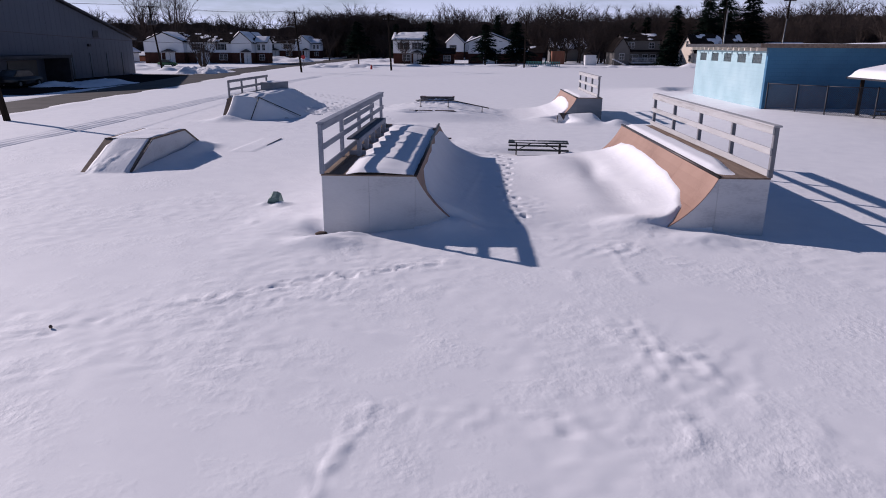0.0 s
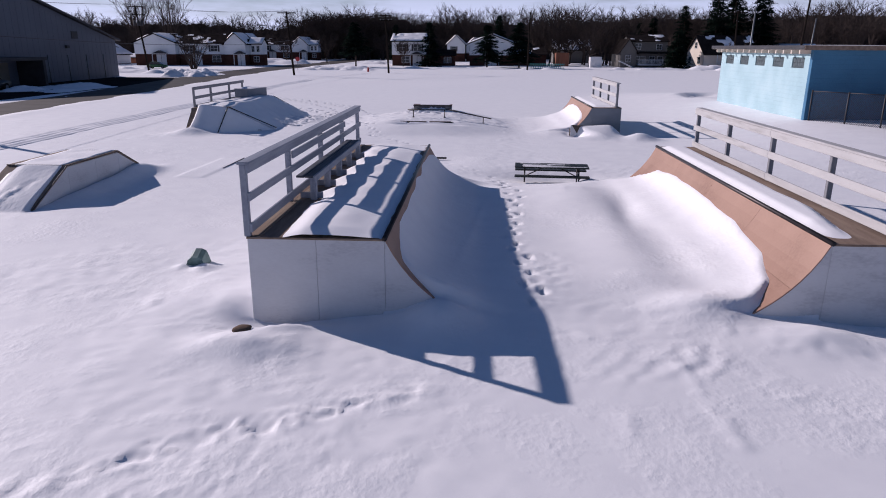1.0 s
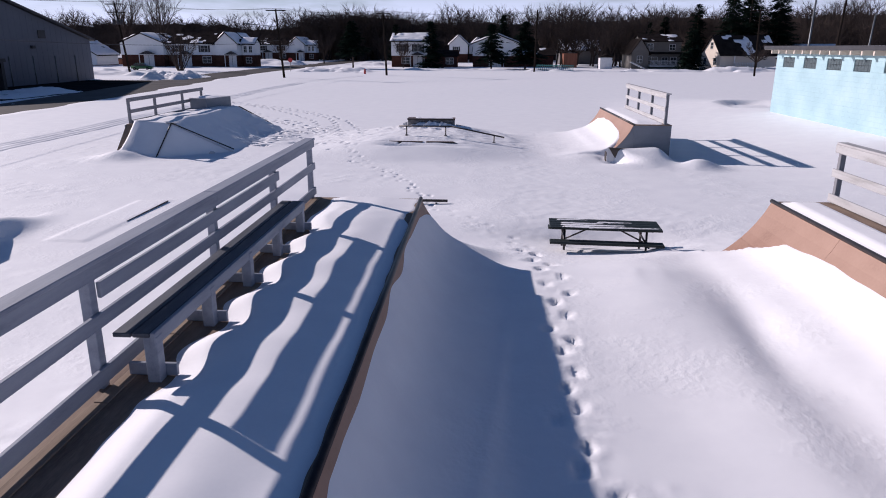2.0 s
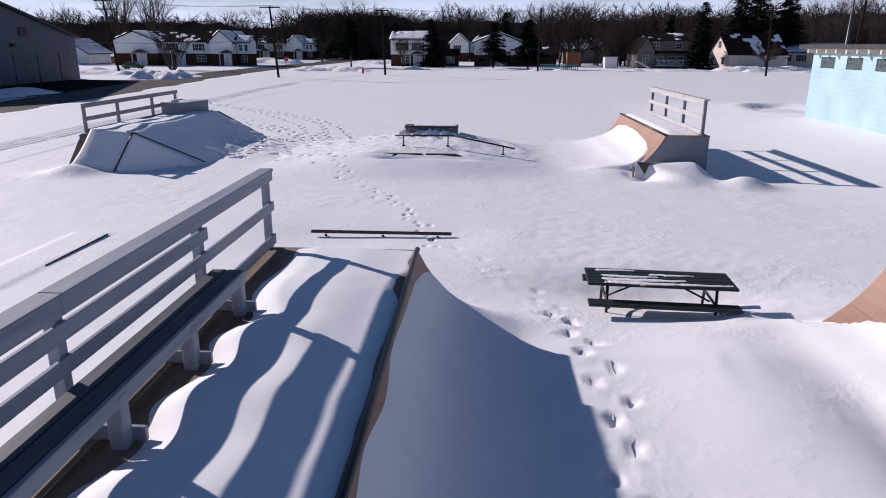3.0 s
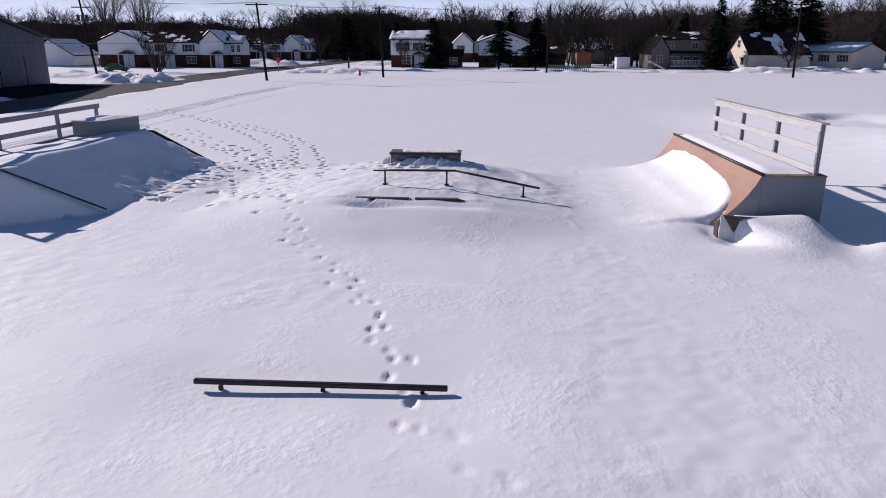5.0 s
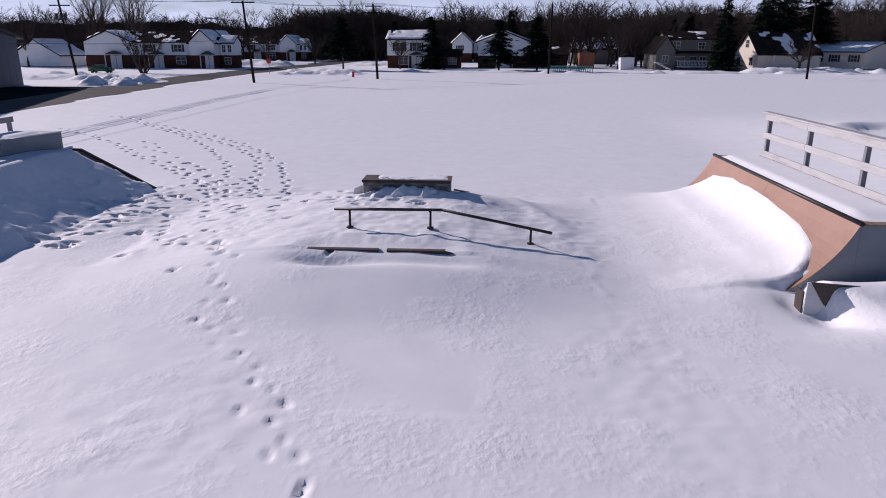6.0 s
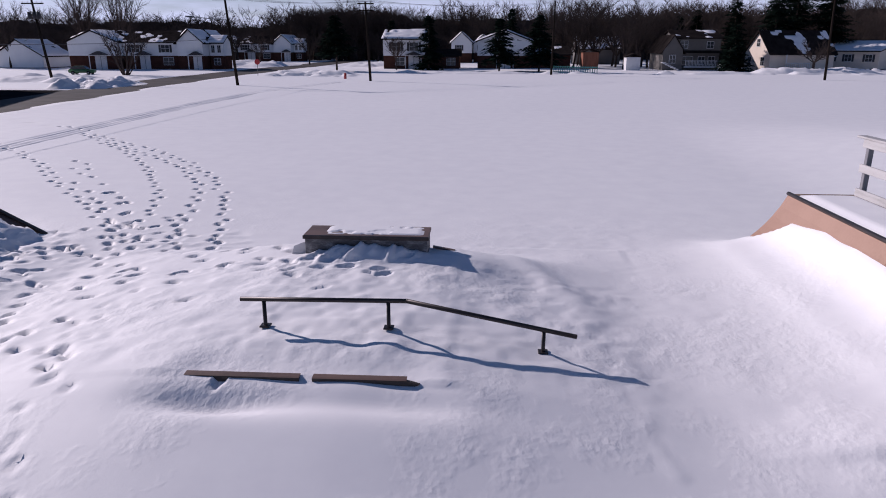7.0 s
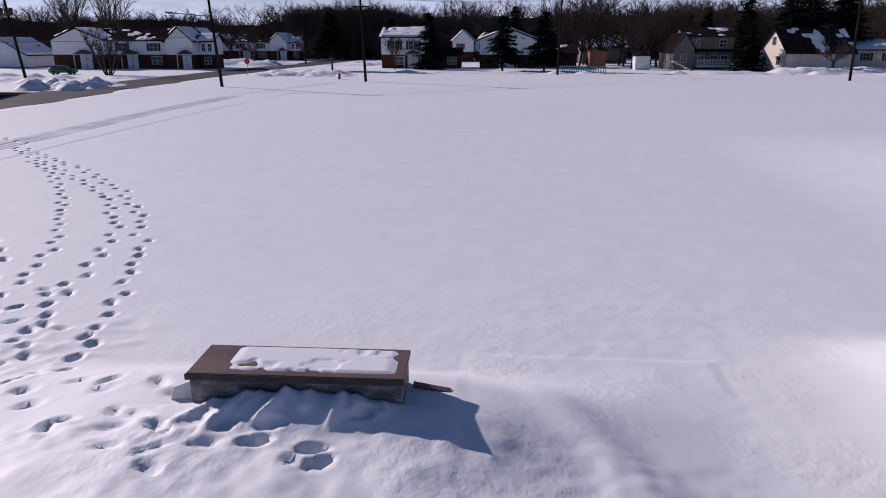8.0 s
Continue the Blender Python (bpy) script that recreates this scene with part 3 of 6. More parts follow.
trail([(-5.9, 39.0), (-8.6, 43.6), (-9.0, 44.5)], stride=0.5, spread=0.25, depth=0.10, jitter=0.15, size=1.3)
trail([(-24.9, 63.0), (-22.0, 60.8), (-18.8, 58.7), (-16.9, 57.4)], stride=0.5, depth=0.09, size=1.2)
trail([(-4.06, 34.0), (-4.7, 34.6), (-5.7, 35.2), (-6.6, 36.0)], stride=0.5, depth=0.08)
trail([(-4.3, 38.0), (-3.2, 38.2), (-2.0, 37.2)], stride=0.32, spread=0.2, depth=0.055, jitter=0.14, size=1.1)
for k in range(95):
    x, y = walk_rng.gauss(-5.9, 1.5), walk_rng.gauss(38.4, 2.2)
    if y > 42.0 or x > -4.2 and y > 38.4:
        continue
    foot_print(x, y, walk_rng.uniform(0, 6.3), walk_rng.uniform(0.04, 0.09), walk_rng.uniform(0.10, 0.15), 0.055)
for k in range(60):
    foot_print(walk_rng.uniform(-8.8, -7.0), walk_rng.uniform(34.5, 39.5), walk_rng.uniform(-0.5, 0.5), walk_rng.uniform(0.05, 0.12))
for k in range(14):
    foot_print(walk_rng.uniform(-3.8, -0.4), walk_rng.gauss(37.0, 0.35), walk_rng.uniform(-0.6, 0.6), walk_rng.uniform(0.03, 0.06), 0.14)
trail([(-2.5, 7.0), (-1.8, 7.5), (-0.6, 8.2), (0.5, 8.72)], stride=0.34, spread=0.08, depth=0.02, jitter=0.09, size=0.95)


def scuff(points, width, amp, size, seed):
    """Broken crust kicked up along a line: small sharp crests with shallow hollows between."""
    m = width * 2.2
    xs, ys = [p[0] for p in points], [p[1] for p in points]
    i0, i1 = np.searchsorted(GX, (min(xs) - m, max(xs) + m))
    j0, j1 = np.searchsorted(GY, (min(ys) - m, max(ys) + m))
    x, y = GXX[j0:j1, i0:i1], GYY[j0:j1, i0:i1]
    d = np.full(x.shape, 1e6)
    for (ax, ay), (bx, by) in zip(points, points[1:]):
        t = np.clip(((x - ax) * (bx - ax) + (y - ay) * (by - ay)) / ((bx - ax) ** 2 + (by - ay) ** 2), 0, 1)
        d = np.minimum(d, np.hypot(x - ax - t * (bx - ax), y - ay - t * (by - ay)))
    d = d + 0.6 * width * (vnoise(x, y, 0.5, seed) - 0.5)
    ridge = 1 - np.abs(2 * vnoise(x, y, size * 1.3, seed + 1) - 1)
    fine = 1 - np.abs(2 * vnoise(x, y, size * 0.6, seed + 2) - 1)
    GZ[j0:j1, i0:i1] += amp * np.clip(ridge + 0.5 * fine - 0.95, -0.22, 0.6) * (1 - smooth(0.4 * width, width, d))


scuff([(-3.2, 6.4), (-1.8, 7.5), (-0.6, 8.2), (0.6, 8.75)], 0.24, 0.055, 0.16, 201)
scuff([(-2.9, 5.9), (-1.4, 7.0), (-0.2, 7.5)], 0.5, 0.018, 0.10, 261)
scuff([(-5.4, 4.9), (-4.0, 5.7)], 0.25, 0.035, 0.22, 204)
scuff([(-0.35, 1.9), (-0.25, 2.7), (-0.1, 3.3), (0.5, 3.5)], 0.2, 0.026, 0.14, 207)
scuff([(0.4, 3.4), (1.9, 3.2), (2.7, 3.05)], 0.4, 0.02, 0.17, 210)
scuff([(2.0, 11.5), (1.95, 14.9), (2.05, 19.0), (1.6, 21.6)], 0.26, 0.022, 0.13, 219)
scuff([(2.2, 11.6), (2.6, 13.4)], 0.5, 0.02, 0.13, 222)
scuff([(1.6, 21.2), (0.9, 23.2)], 0.35, 0.016, 0.17, 225)
scuff([(4.0, 10.0), (5.2, 8.2)], 0.3, 0.022, 0.2, 228)
scuff([(5.2, 10.2), (7.2, 9.3)], 0.3, 0.022, 0.2, 231)
scuff([(0.5, 21.5), (-0.3, 22.3)], 0.5, 0.016, 0.17, 234)
scuff([(-3.8, 37.2), (-1.6, 37.2)], 0.40, 0.035, 0.16, 237)
scuff([(-8.2, 35.0), (-8.0, 40.0)], 0.7, 0.07, 0.3, 240)
scuff([(-9.2, 35.6), (-8.9, 39.8)], 0.7, 0.055, 0.32, 252)
scuff([(-6.8, 36.5), (-4.8, 39.8)], 1.3, 0.035, 0.3, 243)
scuff([(2.2, 36.0), (2.5, 32.6)], 0.10, 0.02, 0.25, 246)

scuff([(-10.5, 16.4), (-9.7, 17.6)], 0.22, 0.06, 0.16, 249)


def crest(points, high, gentle=0.17, steep=0.09):
    """One kicked-up lip of crust: it climbs slowly on the west side and breaks off on the east side."""
    xs, ys = [p[0] for p in points], [p[1] for p in points]
    i0, i1 = np.searchsorted(GX, (min(xs) - 0.6, max(xs) + 0.6))
    j0, j1 = np.searchsorted(GY, (min(ys) - 0.6, max(ys) + 0.6))
    x, y = GXX[j0:j1, i0:i1], GYY[j0:j1, i0:i1]
    best, side = np.full(x.shape, 1e6), np.zeros(x.shape)
    for (ax, ay), (bx, by) in zip(points, points[1:]):
        t = np.clip(((x - ax) * (bx - ax) + (y - ay) * (by - ay)) / ((bx - ax) ** 2 + (by - ay) ** 2), 0, 1)
        dx, dy = x - ax - t * (bx - ax), y - ay - t * (by - ay)
        d = np.hypot(dx, dy)
        side = np.where(d < best, dx * abs(by - ay) - dy * (bx - ax) * math.copysign(1, by - ay), side)
        best = np.minimum(best, d)
    reach = np.where(side < 0, gentle, steep)
    best = np.maximum(best + 0.16 * (vnoise(x, y, 0.16, 272) - 0.5), 0)
    GZ[j0:j1, i0:i1] += high * smooth(0.22, 0.62, vnoise(x, y, 0.24, 271)) * np.clip(1 - best / reach, 0, 1) ** 1.3


for points, high in (
        (((3.17, 5.69), (3.34, 5.21), (3.68, 4.77)), 0.028), (((3.23, 4.74), (3.3, 4.37), (3.48, 4.6)), 0.022),
        (((3.87, 4.94), (3.93, 4.36)), 0.022), (((3.09, 3.58), (3.3, 3.47), (3.27, 2.89), (3.1, 2.79)), 0.022),
        (((4.16, 3.88), (4.17, 3.52), (4.35, 3.25)), 0.019), (((4.68, 3.55), (4.59, 3.11)), 0.019),
        (((1.81, 3.39), (1.9, 3.12)), 0.015), (((2.16, 3.36), (2.2, 3.09)), 0.015),
        (((-0.07, 3.53), (-0.13, 3.12), (-0.29, 2.61), (-0.28, 1.92)), 0.019),
        (((-5.06, 5.23), (-4.72, 5.38)), 0.022), (((-4.45, 5.26), (-4.26, 5.63)), 0.022),
        (((3.65, 9.7), (3.81, 8.71), (3.81, 7.79)), 0.022), (((4.64, 10.69), (4.6, 10.01)), 0.019),
        (((2.72, 8.2), (2.81, 7.79)), 0.019), (((5.1, 9.67), (5.24, 9.41)), 0.019),
        (((-3.75, 11.11), (-3.68, 11.54)), 0.022), (((-3.81, 11.32), (-3.88, 11.72)), 0.019)):
    crest(points, high)


def wind_plates(cx, cy, sx, sy, amp, length, turn, seed):
    """Sharp-lipped, wind-carved plates: ramps that climb slowly and break off steeply."""
    i0, i1 = np.searchsorted(GX, (cx - 2.2 * sx, cx + 2.2 * sx))
    j0, j1 = np.searchsorted(GY, (cy - 2.2 * sy, cy + 2.2 * sy))
    x, y = GXX[j0:j1, i0:i1], GYY[j0:j1, i0:i1]
    c, w = math.cos(turn), math.sin(turn)
    u, v = x * c + y * w, -x * w + y * c
    phase = u / length + 1.1 * vnoise(u * 0.5, v * 0.6, length * 1.5, seed) + 0.35 * vnoise(u, v, length * 0.4, seed + 1)
    f = phase - np.floor(phase)
    lip = np.where(f < 0.8, f / 0.8, (1 - f) / 0.2) ** 1.3
    fade = smooth(0.35, 0.62, vnoise(u, v * 0.8, length * 2.2, seed + 2))
    d = ((x - cx) / sx) ** 2 + ((y - cy) / sy) ** 2
    GZ[j0:j1, i0:i1] += amp * (lip - 0.35) * fade * (1 - smooth(0.5, 2.0, d))


# fingers of snow raised before the ledge box
for fx, lean, high, reach in ((-1.90, -0.9, 0.05, 0.7), (-1.60, -0.6, 0.08, 0.55), (-1.48, -0.3, 0.05, 0.3), (-1.22, -0.5, 0.09, 0.45), (-1.0, -0.1, 0.05, 0.24), (-0.70, -0.2, 0.08, 0.42), (-0.56, 0.15, 0.06, 0.28), (-0.34, 0.1, 0.03, 0.2)):
    d = np.abs(GXX - fx - lean * (37.58 - GYY) - 0.06 * (vnoise(GXX, GYY, 0.2, 71) - 0.5))
    GZ += high * np.exp(-(d / 0.06) ** 1.4) * smooth(37.58 - reach, 37.50 - reach * 0.3, GYY) * (GYY < 37.62)
wind_plates(3.7, 4.9, 0.9, 1.2, 0.010, 0.42, -0.5, 501)
scuff([(3.2, 5.9), (3.5, 5.0), (4.1, 4.2)], 0.4, 0.035, 0.15, 213)
scuff([(3.4, 4.9), (3.5, 3.9)], 0.3, 0.028, 0.15, 216)
wind_plates(4.9, 9.3, 2.0, 0.9, 0.02, 0.36, -0.7, 505)
wind_plates(3.0, 19.6, 0.9, 0.9, 0.012, 0.5, -0.2, 509)
wind_plates(-2.0, 5.0, 2.0, 1.6, 0.012, 0.5, 1.2, 521)

# two wheel tracks beside the road
for off, deep in ((0.0, 0.07), (0.28, 0.04), (0.75, 0.06), (1.05, 0.03)):
    line = np.interp(GYY, [0, 21.5, 35, 46, 57, 67, 83, 99, 104], [-16.5, -16.7, -16.95, -16.9, -17.4, -17.7, -18.0, -14.3, -13.0]) - off
    GZ -= deep * np.exp(-((GXX - line - 0.06 * (vnoise(GXX * 0, GYY, 2.0, 91) - 0.5)) / 0.10) ** 2) * (0.6 + 0.8 * vnoise(GXX, GYY, 0.8, 92)) * ((GYY > 5) & (GYY < 101))
ground = mesh_arrays("ground", np.stack([GXX, GYY, GZ], -1).reshape(-1, 3), grid_faces(len(GX), len(GY)), SNOW)
tagged(ground, "wide field of lumpy wind-packed snow with boot marks", "snow", kind="structure")


def strip(name, rows, mat, label, category, z):
    verts, faces = [], []
    for y, a, b in rows:
        for k in range(9):
            verts.append((a + (b - a) * k / 8, y, z))
    for r in range(len(rows) - 1):
        for k in range(8):
            faces.append((r * 9 + k, r * 9 + k + 1, (r + 1) * 9 + k + 1, (r + 1) * 9 + k))
    return tagged(mesh_arrays(name, verts, faces, mat), label, category, kind="structure")


road_rows = []
for y in range(-60, 261, 8):
    a, b = road_edges(np.array(float(y)))
    road_rows.append((float(y), float(a) - 0.6, float(b) + 0.6))
strip("road", road_rows, ASPHALT, "ploughed wet asphalt side road between snow banks", "road", -0.11)
strip("road_apron", [(48.0, -43.4, -30.6), (60.0, -43.4, -31.4), (72.0, -43.4, -33.0), (86.0, -43.4, -35.2)], SHADED_ASPHALT, "wet asphalt apron before the metal building, the hall's shadow in its colour", "driveway", -0.15)


def snow_patch(name, x0, x1, y0, y1, step, height, label, mat=SOFT_SNOW, cut=-0.002, smooth_shade=True):
    """A lump of snow lying on something: a skin where height(x, y) gives thickness above floor."""
    xs, ys = np.arange(x0, x1 + step / 2, step), np.arange(y0, y1 + step / 2, step)
    xx, yy = np.meshgrid(xs, ys)
    floor, thick = height(xx, yy)
    zz = floor + np.maximum(thick, -0.01)
    f = grid_faces(len(xs), len(ys))
    keep = (thick.ravel()[f] > cut).any(axis=1)
    f = f[keep]
    used, inv = np.unique(f, return_inverse=True)
    v = np.stack([xx, yy, zz], -1).reshape(-1, 3)[used]
    ob = mesh_arrays(name, v, inv.reshape(f.shape), mat, smooth_shade)
    return tagged(ob, label, "snow", kind="stuff")


# ---- quarter pipes ----
def quarter_pipe(label, coping, back, y0, y1, top, way, posts, rail_top, rail_mat, post_mat, side_mat, boards, group="quarter pipes", sheet=2.4, radius=2.4, inset=0.0):
    """A quarter pipe along y: coping at x = coping, riding side towards way (+1 east, -1 west), guard rail along its back."""
    ramp = thing("quarter_pipe", (coping, (y0 + y1) / 2, -0.35), label, "skate ramp", group)
    ground_z, out = -0.35, 2.1
    lo, hi = min(back, coping), max(back, coping)
    n = 18
    curve = [(coping + way * out * k / n, float(arc_height(out * k / n, top, ground_z, radius))) for k in range(n + 1)]
    for y, sgn in ((y0, -1), (y1, 1)):
        mid = (lo + hi) / 2
        ya, yb = (y, y + 0.018) if sgn < 0 else (y - 0.018, y)
        if hi - lo > 1.5:
            part("side_panel", box(lo, mid - 0.002, ya, yb, ground_z, top - 0.03, 0.003), side_mat, ramp)
            part("side_panel", box(mid + 0.002, hi - 0.003, ya, yb, ground_z, top - 0.03, 0.003), side_mat, ramp)
        else:
            part("side_panel", box(lo + 0.003, hi - 0.003, ya, yb, ground_z, top - 0.03, 0.003), side_mat, ramp)
        shape = [(coping + way * 0.003, ground_z)] + [(x, z - 0.022) for x, z in curve]
        part("curved_side_panel", prism(shape, "y", ya, yb), side_mat, ramp)
    part("back_panel", box(back - 0.01, back + 0.01, y0 + 0.02, y1 - 0.02, ground_z, top - 0.03, 0.003), side_mat, ramp)
    part("deck", box(lo - 0.015, hi + 0.01, y0 - 0.012, y1 + 0.012, top - 0.03, top, 0.004), OLD_PLY, ramp, "weathered plywood deck")
    count = round((y1 - y0) / sheet)
    for k in range(count):
        a, b = y0 + (y1 - y0) * k / count + 0.003, y0 + (y1 - y0) * (k + 1) / count - 0.003
        for run in (curve[:5], curve[4:]):
            run = [run[0]] + run[1:-1] + [(run[-1][0] - way * 0.002, run[-1][1] + 0.002)]
            shape = [(x + way * 0.004, z) for x, z in run] + [(x - way * 0.012, z - 0.02) for x, z in reversed(run)]
            part("ramp_sheet", prism(shape, "y", a, b), RAMP_SKIN, ramp, "brown curved riding sheet", smooth=False)
    part("coping", rod((coping, y0 - 0.02, top + 0.005), (coping, y1 + 0.02, top + 0.005), 0.036, seg=12), STEEL_DARK, ramp, "dark steel coping pipe", smooth=True)
    # guard rail
    inner = 1 if back < coping else -1
    back = back + inner * inset
    for y in posts:
        part("post", box(back - 0.045, back + 0.045, y - 0.045, y + 0.045, top, rail_top - 0.02, 0.006), post_mat, ramp)
    for z0, z1, a, b in boards:
        cuts = [a] + [p for p in posts if a + 0.2 < p < b - 0.2] + [b]
        cuts = cuts[::2] if len(cuts) % 2 else cuts[:-1:2] + [cuts[-1]]
        for c, d in zip(cuts, cuts[1:]):
            x = back + inner * 0.066
            part("rail_board", box(x - 0.019, x + 0.019, c + 0.003, d - 0.003, z0, z1, 0.005), rail_mat, ramp)
    cuts = [y0] + list(posts[2:-1:2]) + [y1]
    for c, d in zip(cuts, cuts[1:]):
        part("top_cap", box(back - 0.075, back + 0.10, c + 0.002, d - 0.002, rail_top - 0.02, rail_top + 0.018, 0.006), rail_mat, ramp)
    return ramp


west_ramp = quarter_pipe("large quarter pipe with grey rail, bench and snowy deck", -0.19, -2.18, 11.0, 20.6, 1.02, 1,
                         (11.05, 13.38, 15.92, 18.28, 20.54), 2.08, SHADED_PAINT, SHADED_PAINT, SIDE_PLY,
                         [(1.94, 2.06, 11.0, 20.6), (1.54, 1.66, 11.0, 20.6), (1.085, 1.218, 11.0, 20.6)])
quarter_pipe("large quarter pipe with white rail, brown curve half full of snow", 6.09, 7.12, 11.05, 20.7, 1.05, -1,
                         (11.1, 13.4, 15.8, 18.25, 20.6), 2.10, WHITE_PAINT, POST_GREY, SIDE_PLY,
                         [(1.94, 2.08, 11.05, 20.7), (1.52, 1.66, 11.05, 20.7), (1.08, 1.22, 11.05, 20.7)])
quarter_pipe("smaller quarter pipe with white rail and slate-grey sides", 6.30, 7.60, 32.9, 39.75, 1.08, -1,
                        (33.0, 35.1, 37.3, 39.4), 2.14, WHITE_PAINT, POST_GREY, SLATE_PLY,
                        [(1.98, 2.12, 32.9, 39.5), (1.55, 1.69, 32.9, 39.5), (1.12, 1.26, 32.9, 39.5)], sheet=3.4, inset=0.2)

# bench along the west ramp's rail, with a back board
bench = thing("bench", (-1.9, 16.0, 1.02), "long grey painted plank bench beside the guard rail", "bench")
for y in (13.56, 14.72, 15.88, 17.06, 18.25):
    part("leg", box(-1.84, -1.73, y - 0.09, y + 0.02, 1.02, 1.42, 0.006), SHADED_PAINT, bench)
    part("foot", box(-2.05, -1.64, y + 0.02, y + 0.06, 1.03, 1.14, 0.006), SHADED_PAINT, bench)
for x0, x1 in ((-2.08, -1.93), (-1.92, -1.78)):
    part("seat_plank", box(x0, x1, 13.46, 18.34, 1.42, 1.46, 0.006), SLATE_PAINT, bench, "dark slate seat plank")
part("seat_front", box(-1.775, -1.735, 13.46, 18.34, 1.34, 1.46, 0.006), SHADED_PAINT, bench)
part("back_board", box(-2.133, -2.095, 13.42, 18.35, 1.77, 1.90, 0.006), SHADED_PAINT, bench)
for y0, y1 in ((11.05, 13.1), (13.11, 14.4), (14.41, 16.9), (16.91, 18.9), (18.91, 20.55)):
    part("floor_plank", box(-2.10, -1.985, y0, y1, 1.022, 1.036, 0.005), PLANK, west_ramp, "bare pale floor plank")


def west_deck_snow(x, y):
    legs = smooth(12.9, 13.5, y) * (1 - smooth(18.0, 18.6, y))
    wave = np.cos((y - 13.5) * 2 * math.pi / 1.17)
    left = -1.80 + 0.09 * wave * legs + 0.05 * (vnoise(x, y, 0.7, 21) - 0.5) - 0.11 * smooth(18.2, 18.9, y) + 0.04 * smooth(19.0, 19.6, y) + 0.06 * smooth(13, 11, y)
    high = 0.112 - 0.014 * wave * legs * smooth(-0.7, -1.2, x) + 0.02 * (vnoise(x, y, 1.1, 26) - 0.5) - 0.065 * smooth(18.6, 20.0, y)
    thick = high * smooth(0, 0.40, x - left) * (1 - 0.68 * smooth(-1.0, -0.25, x)) * smooth(10.9, 11.6, y + 0.25) * (1 - smooth(20.52, 20.6, y))
    gap = (-0.215 - x) - 0.10 * inside(y, 18.98, 19.55, 0.16) + 0.05 * (vnoise(x, y, 0.3, 22) - 0.62) * smooth(14, 19, y)
    thick = np.minimum(thick, 0.3 * np.clip(gap, -0.05, 1)) - 0.009 + 0.008 * (vnoise(x, y, 0.3, 23) - 0.4)
    return 1.021 + 0 * x, thick


snow_patch("deck_snow", -1.95, -0.2, 11.0, 20.58, 0.028, west_deck_snow, "smooth rounded snow lying on the large ramp deck", cut=-0.005)


def east_deck_snow(x, y):
    right = 6.86 - 0.25 * smooth(13.6, 11.6, y) + 0.06 * (vnoise(x, y, 0.8, 24) - 0.5)
    thick = 0.08 * smooth(0, 0.2, right - x) * smooth(0.02, 0.22, x - 6.12) * smooth(11.4, 12.3, y + 0.3 * vnoise(x, y, 0.4, 25)) * (1 - smooth(20.3, 20.7, y))
    return 1.051 + 0 * x, thick - 0.004


snow_patch("deck_snow", 6.12, 6.98, 11.1, 20.65, 0.05, east_deck_snow, "strip of snow on the ramp deck beside the coping")


def far_deck_snow(x, y):
    thick = 0.07 * smooth(0, 0.2, 7.42 - x) * smooth(0.02, 0.22, x - 6.34) * smooth(33.0, 33.7, y) * (1 - smooth(39.3, 39.7, y))
    return 1.081 + 0 * x, thick - 0.004


snow_patch("deck_snow", 6.34, 7.5, 32.95, 39.7, 0.07, far_deck_snow, "thin snow on the smaller ramp deck")

# broken box before the far ramp
slab = thing("broken_plywood_box", (5.7, 32.4, 0.1), "broken plywood box with a torn brown front, half buried in snow", "plywood box")
part("front_panel", prism([(5.30, -0.4), (5.30, 0.37), (5.38, 0.38), (5.88, -0.26), (5.90, -0.4)], "y", 32.20, 32.222), SIDE_PLY, slab, "pale painted front board")
part("torn_layer", prism([(5.335, 0.385), (6.42, 0.31), (6.36, 0.22), (6.12, 0.21), (5.95, 0.28), (5.72, 0.29), (5.66, 0.18), (5.74, 0.04), (5.71, -0.10), (5.87, -0.29), (5.78, -0.22), (5.55, 0.06)], "y", 32.17, 32.196), DARK_WOOD, slab, "torn dark brown layer")
# dark board put where the hollow beside the box is only in shade
part("shade_board", box(5.27, 5.292, 32.23, 32.46, -0.4, 0.22, 0.003), DARK_WOOD, slab, "dark board added for the hollow's shade")

# ---- west bank with its hip, rail and box ----
bank = thing("skate_bank", (-11.0, 35.0, -0.3), "snow-covered wooden bank with a hip and grey rail", "skate ramp")
part("deck", box(-12.0, -10.3, 33.0, 40.3, 0.86, 0.90, 0.005), OLD_PLY, bank)
part("front_slope", prism([(33.0, 0.90), (31.7, -0.30), (31.75, -0.32), (33.0, 0.86)], "x", -12.0, -10.36), OLD_PLY, bank, "weathered brown plywood slope")
part("back_panel", box(-12.02, -12.0, 32.9, 40.3, -0.3, 0.88, 0.003), SLATE_PLY, bank)
part("side_panel", prism([(33.0, 0.86), (31.8, -0.30), (33.0, -0.30)], "x", -12.02, -12.0), OLD_PLY, bank)
part("east_slope", prism([(-10.3, 0.90), (-8.15, -0.27), (-8.2, -0.30), (-10.3, 0.86)], "y", 33.48, 40.34), LEDGE_TOP, bank, "dark weathered slope sheet")
hip = bmesh.new()
peak, left, right = (-10.32, 33.0, 0.925), (-10.46, 31.75, -0.235), (-8.05, 33.5, -0.21)
hv = [hip.verts.new((x, y, z - d)) for d in (0.0, 0.03) for x, y, z in (peak, left, right)]
for a, b, c in ((0, 1, 2), (5, 4, 3)):
    hip.faces.new((hv[a], hv[b], hv[c]))
for a, b in ((0, 1), (1, 2), (2, 0)):
    hip.faces.new((hv[a], hv[a + 3], hv[b + 3], hv[b]))
part("hip_panel", hip, SIDE_PLY, bank, "pale painted hip panel")
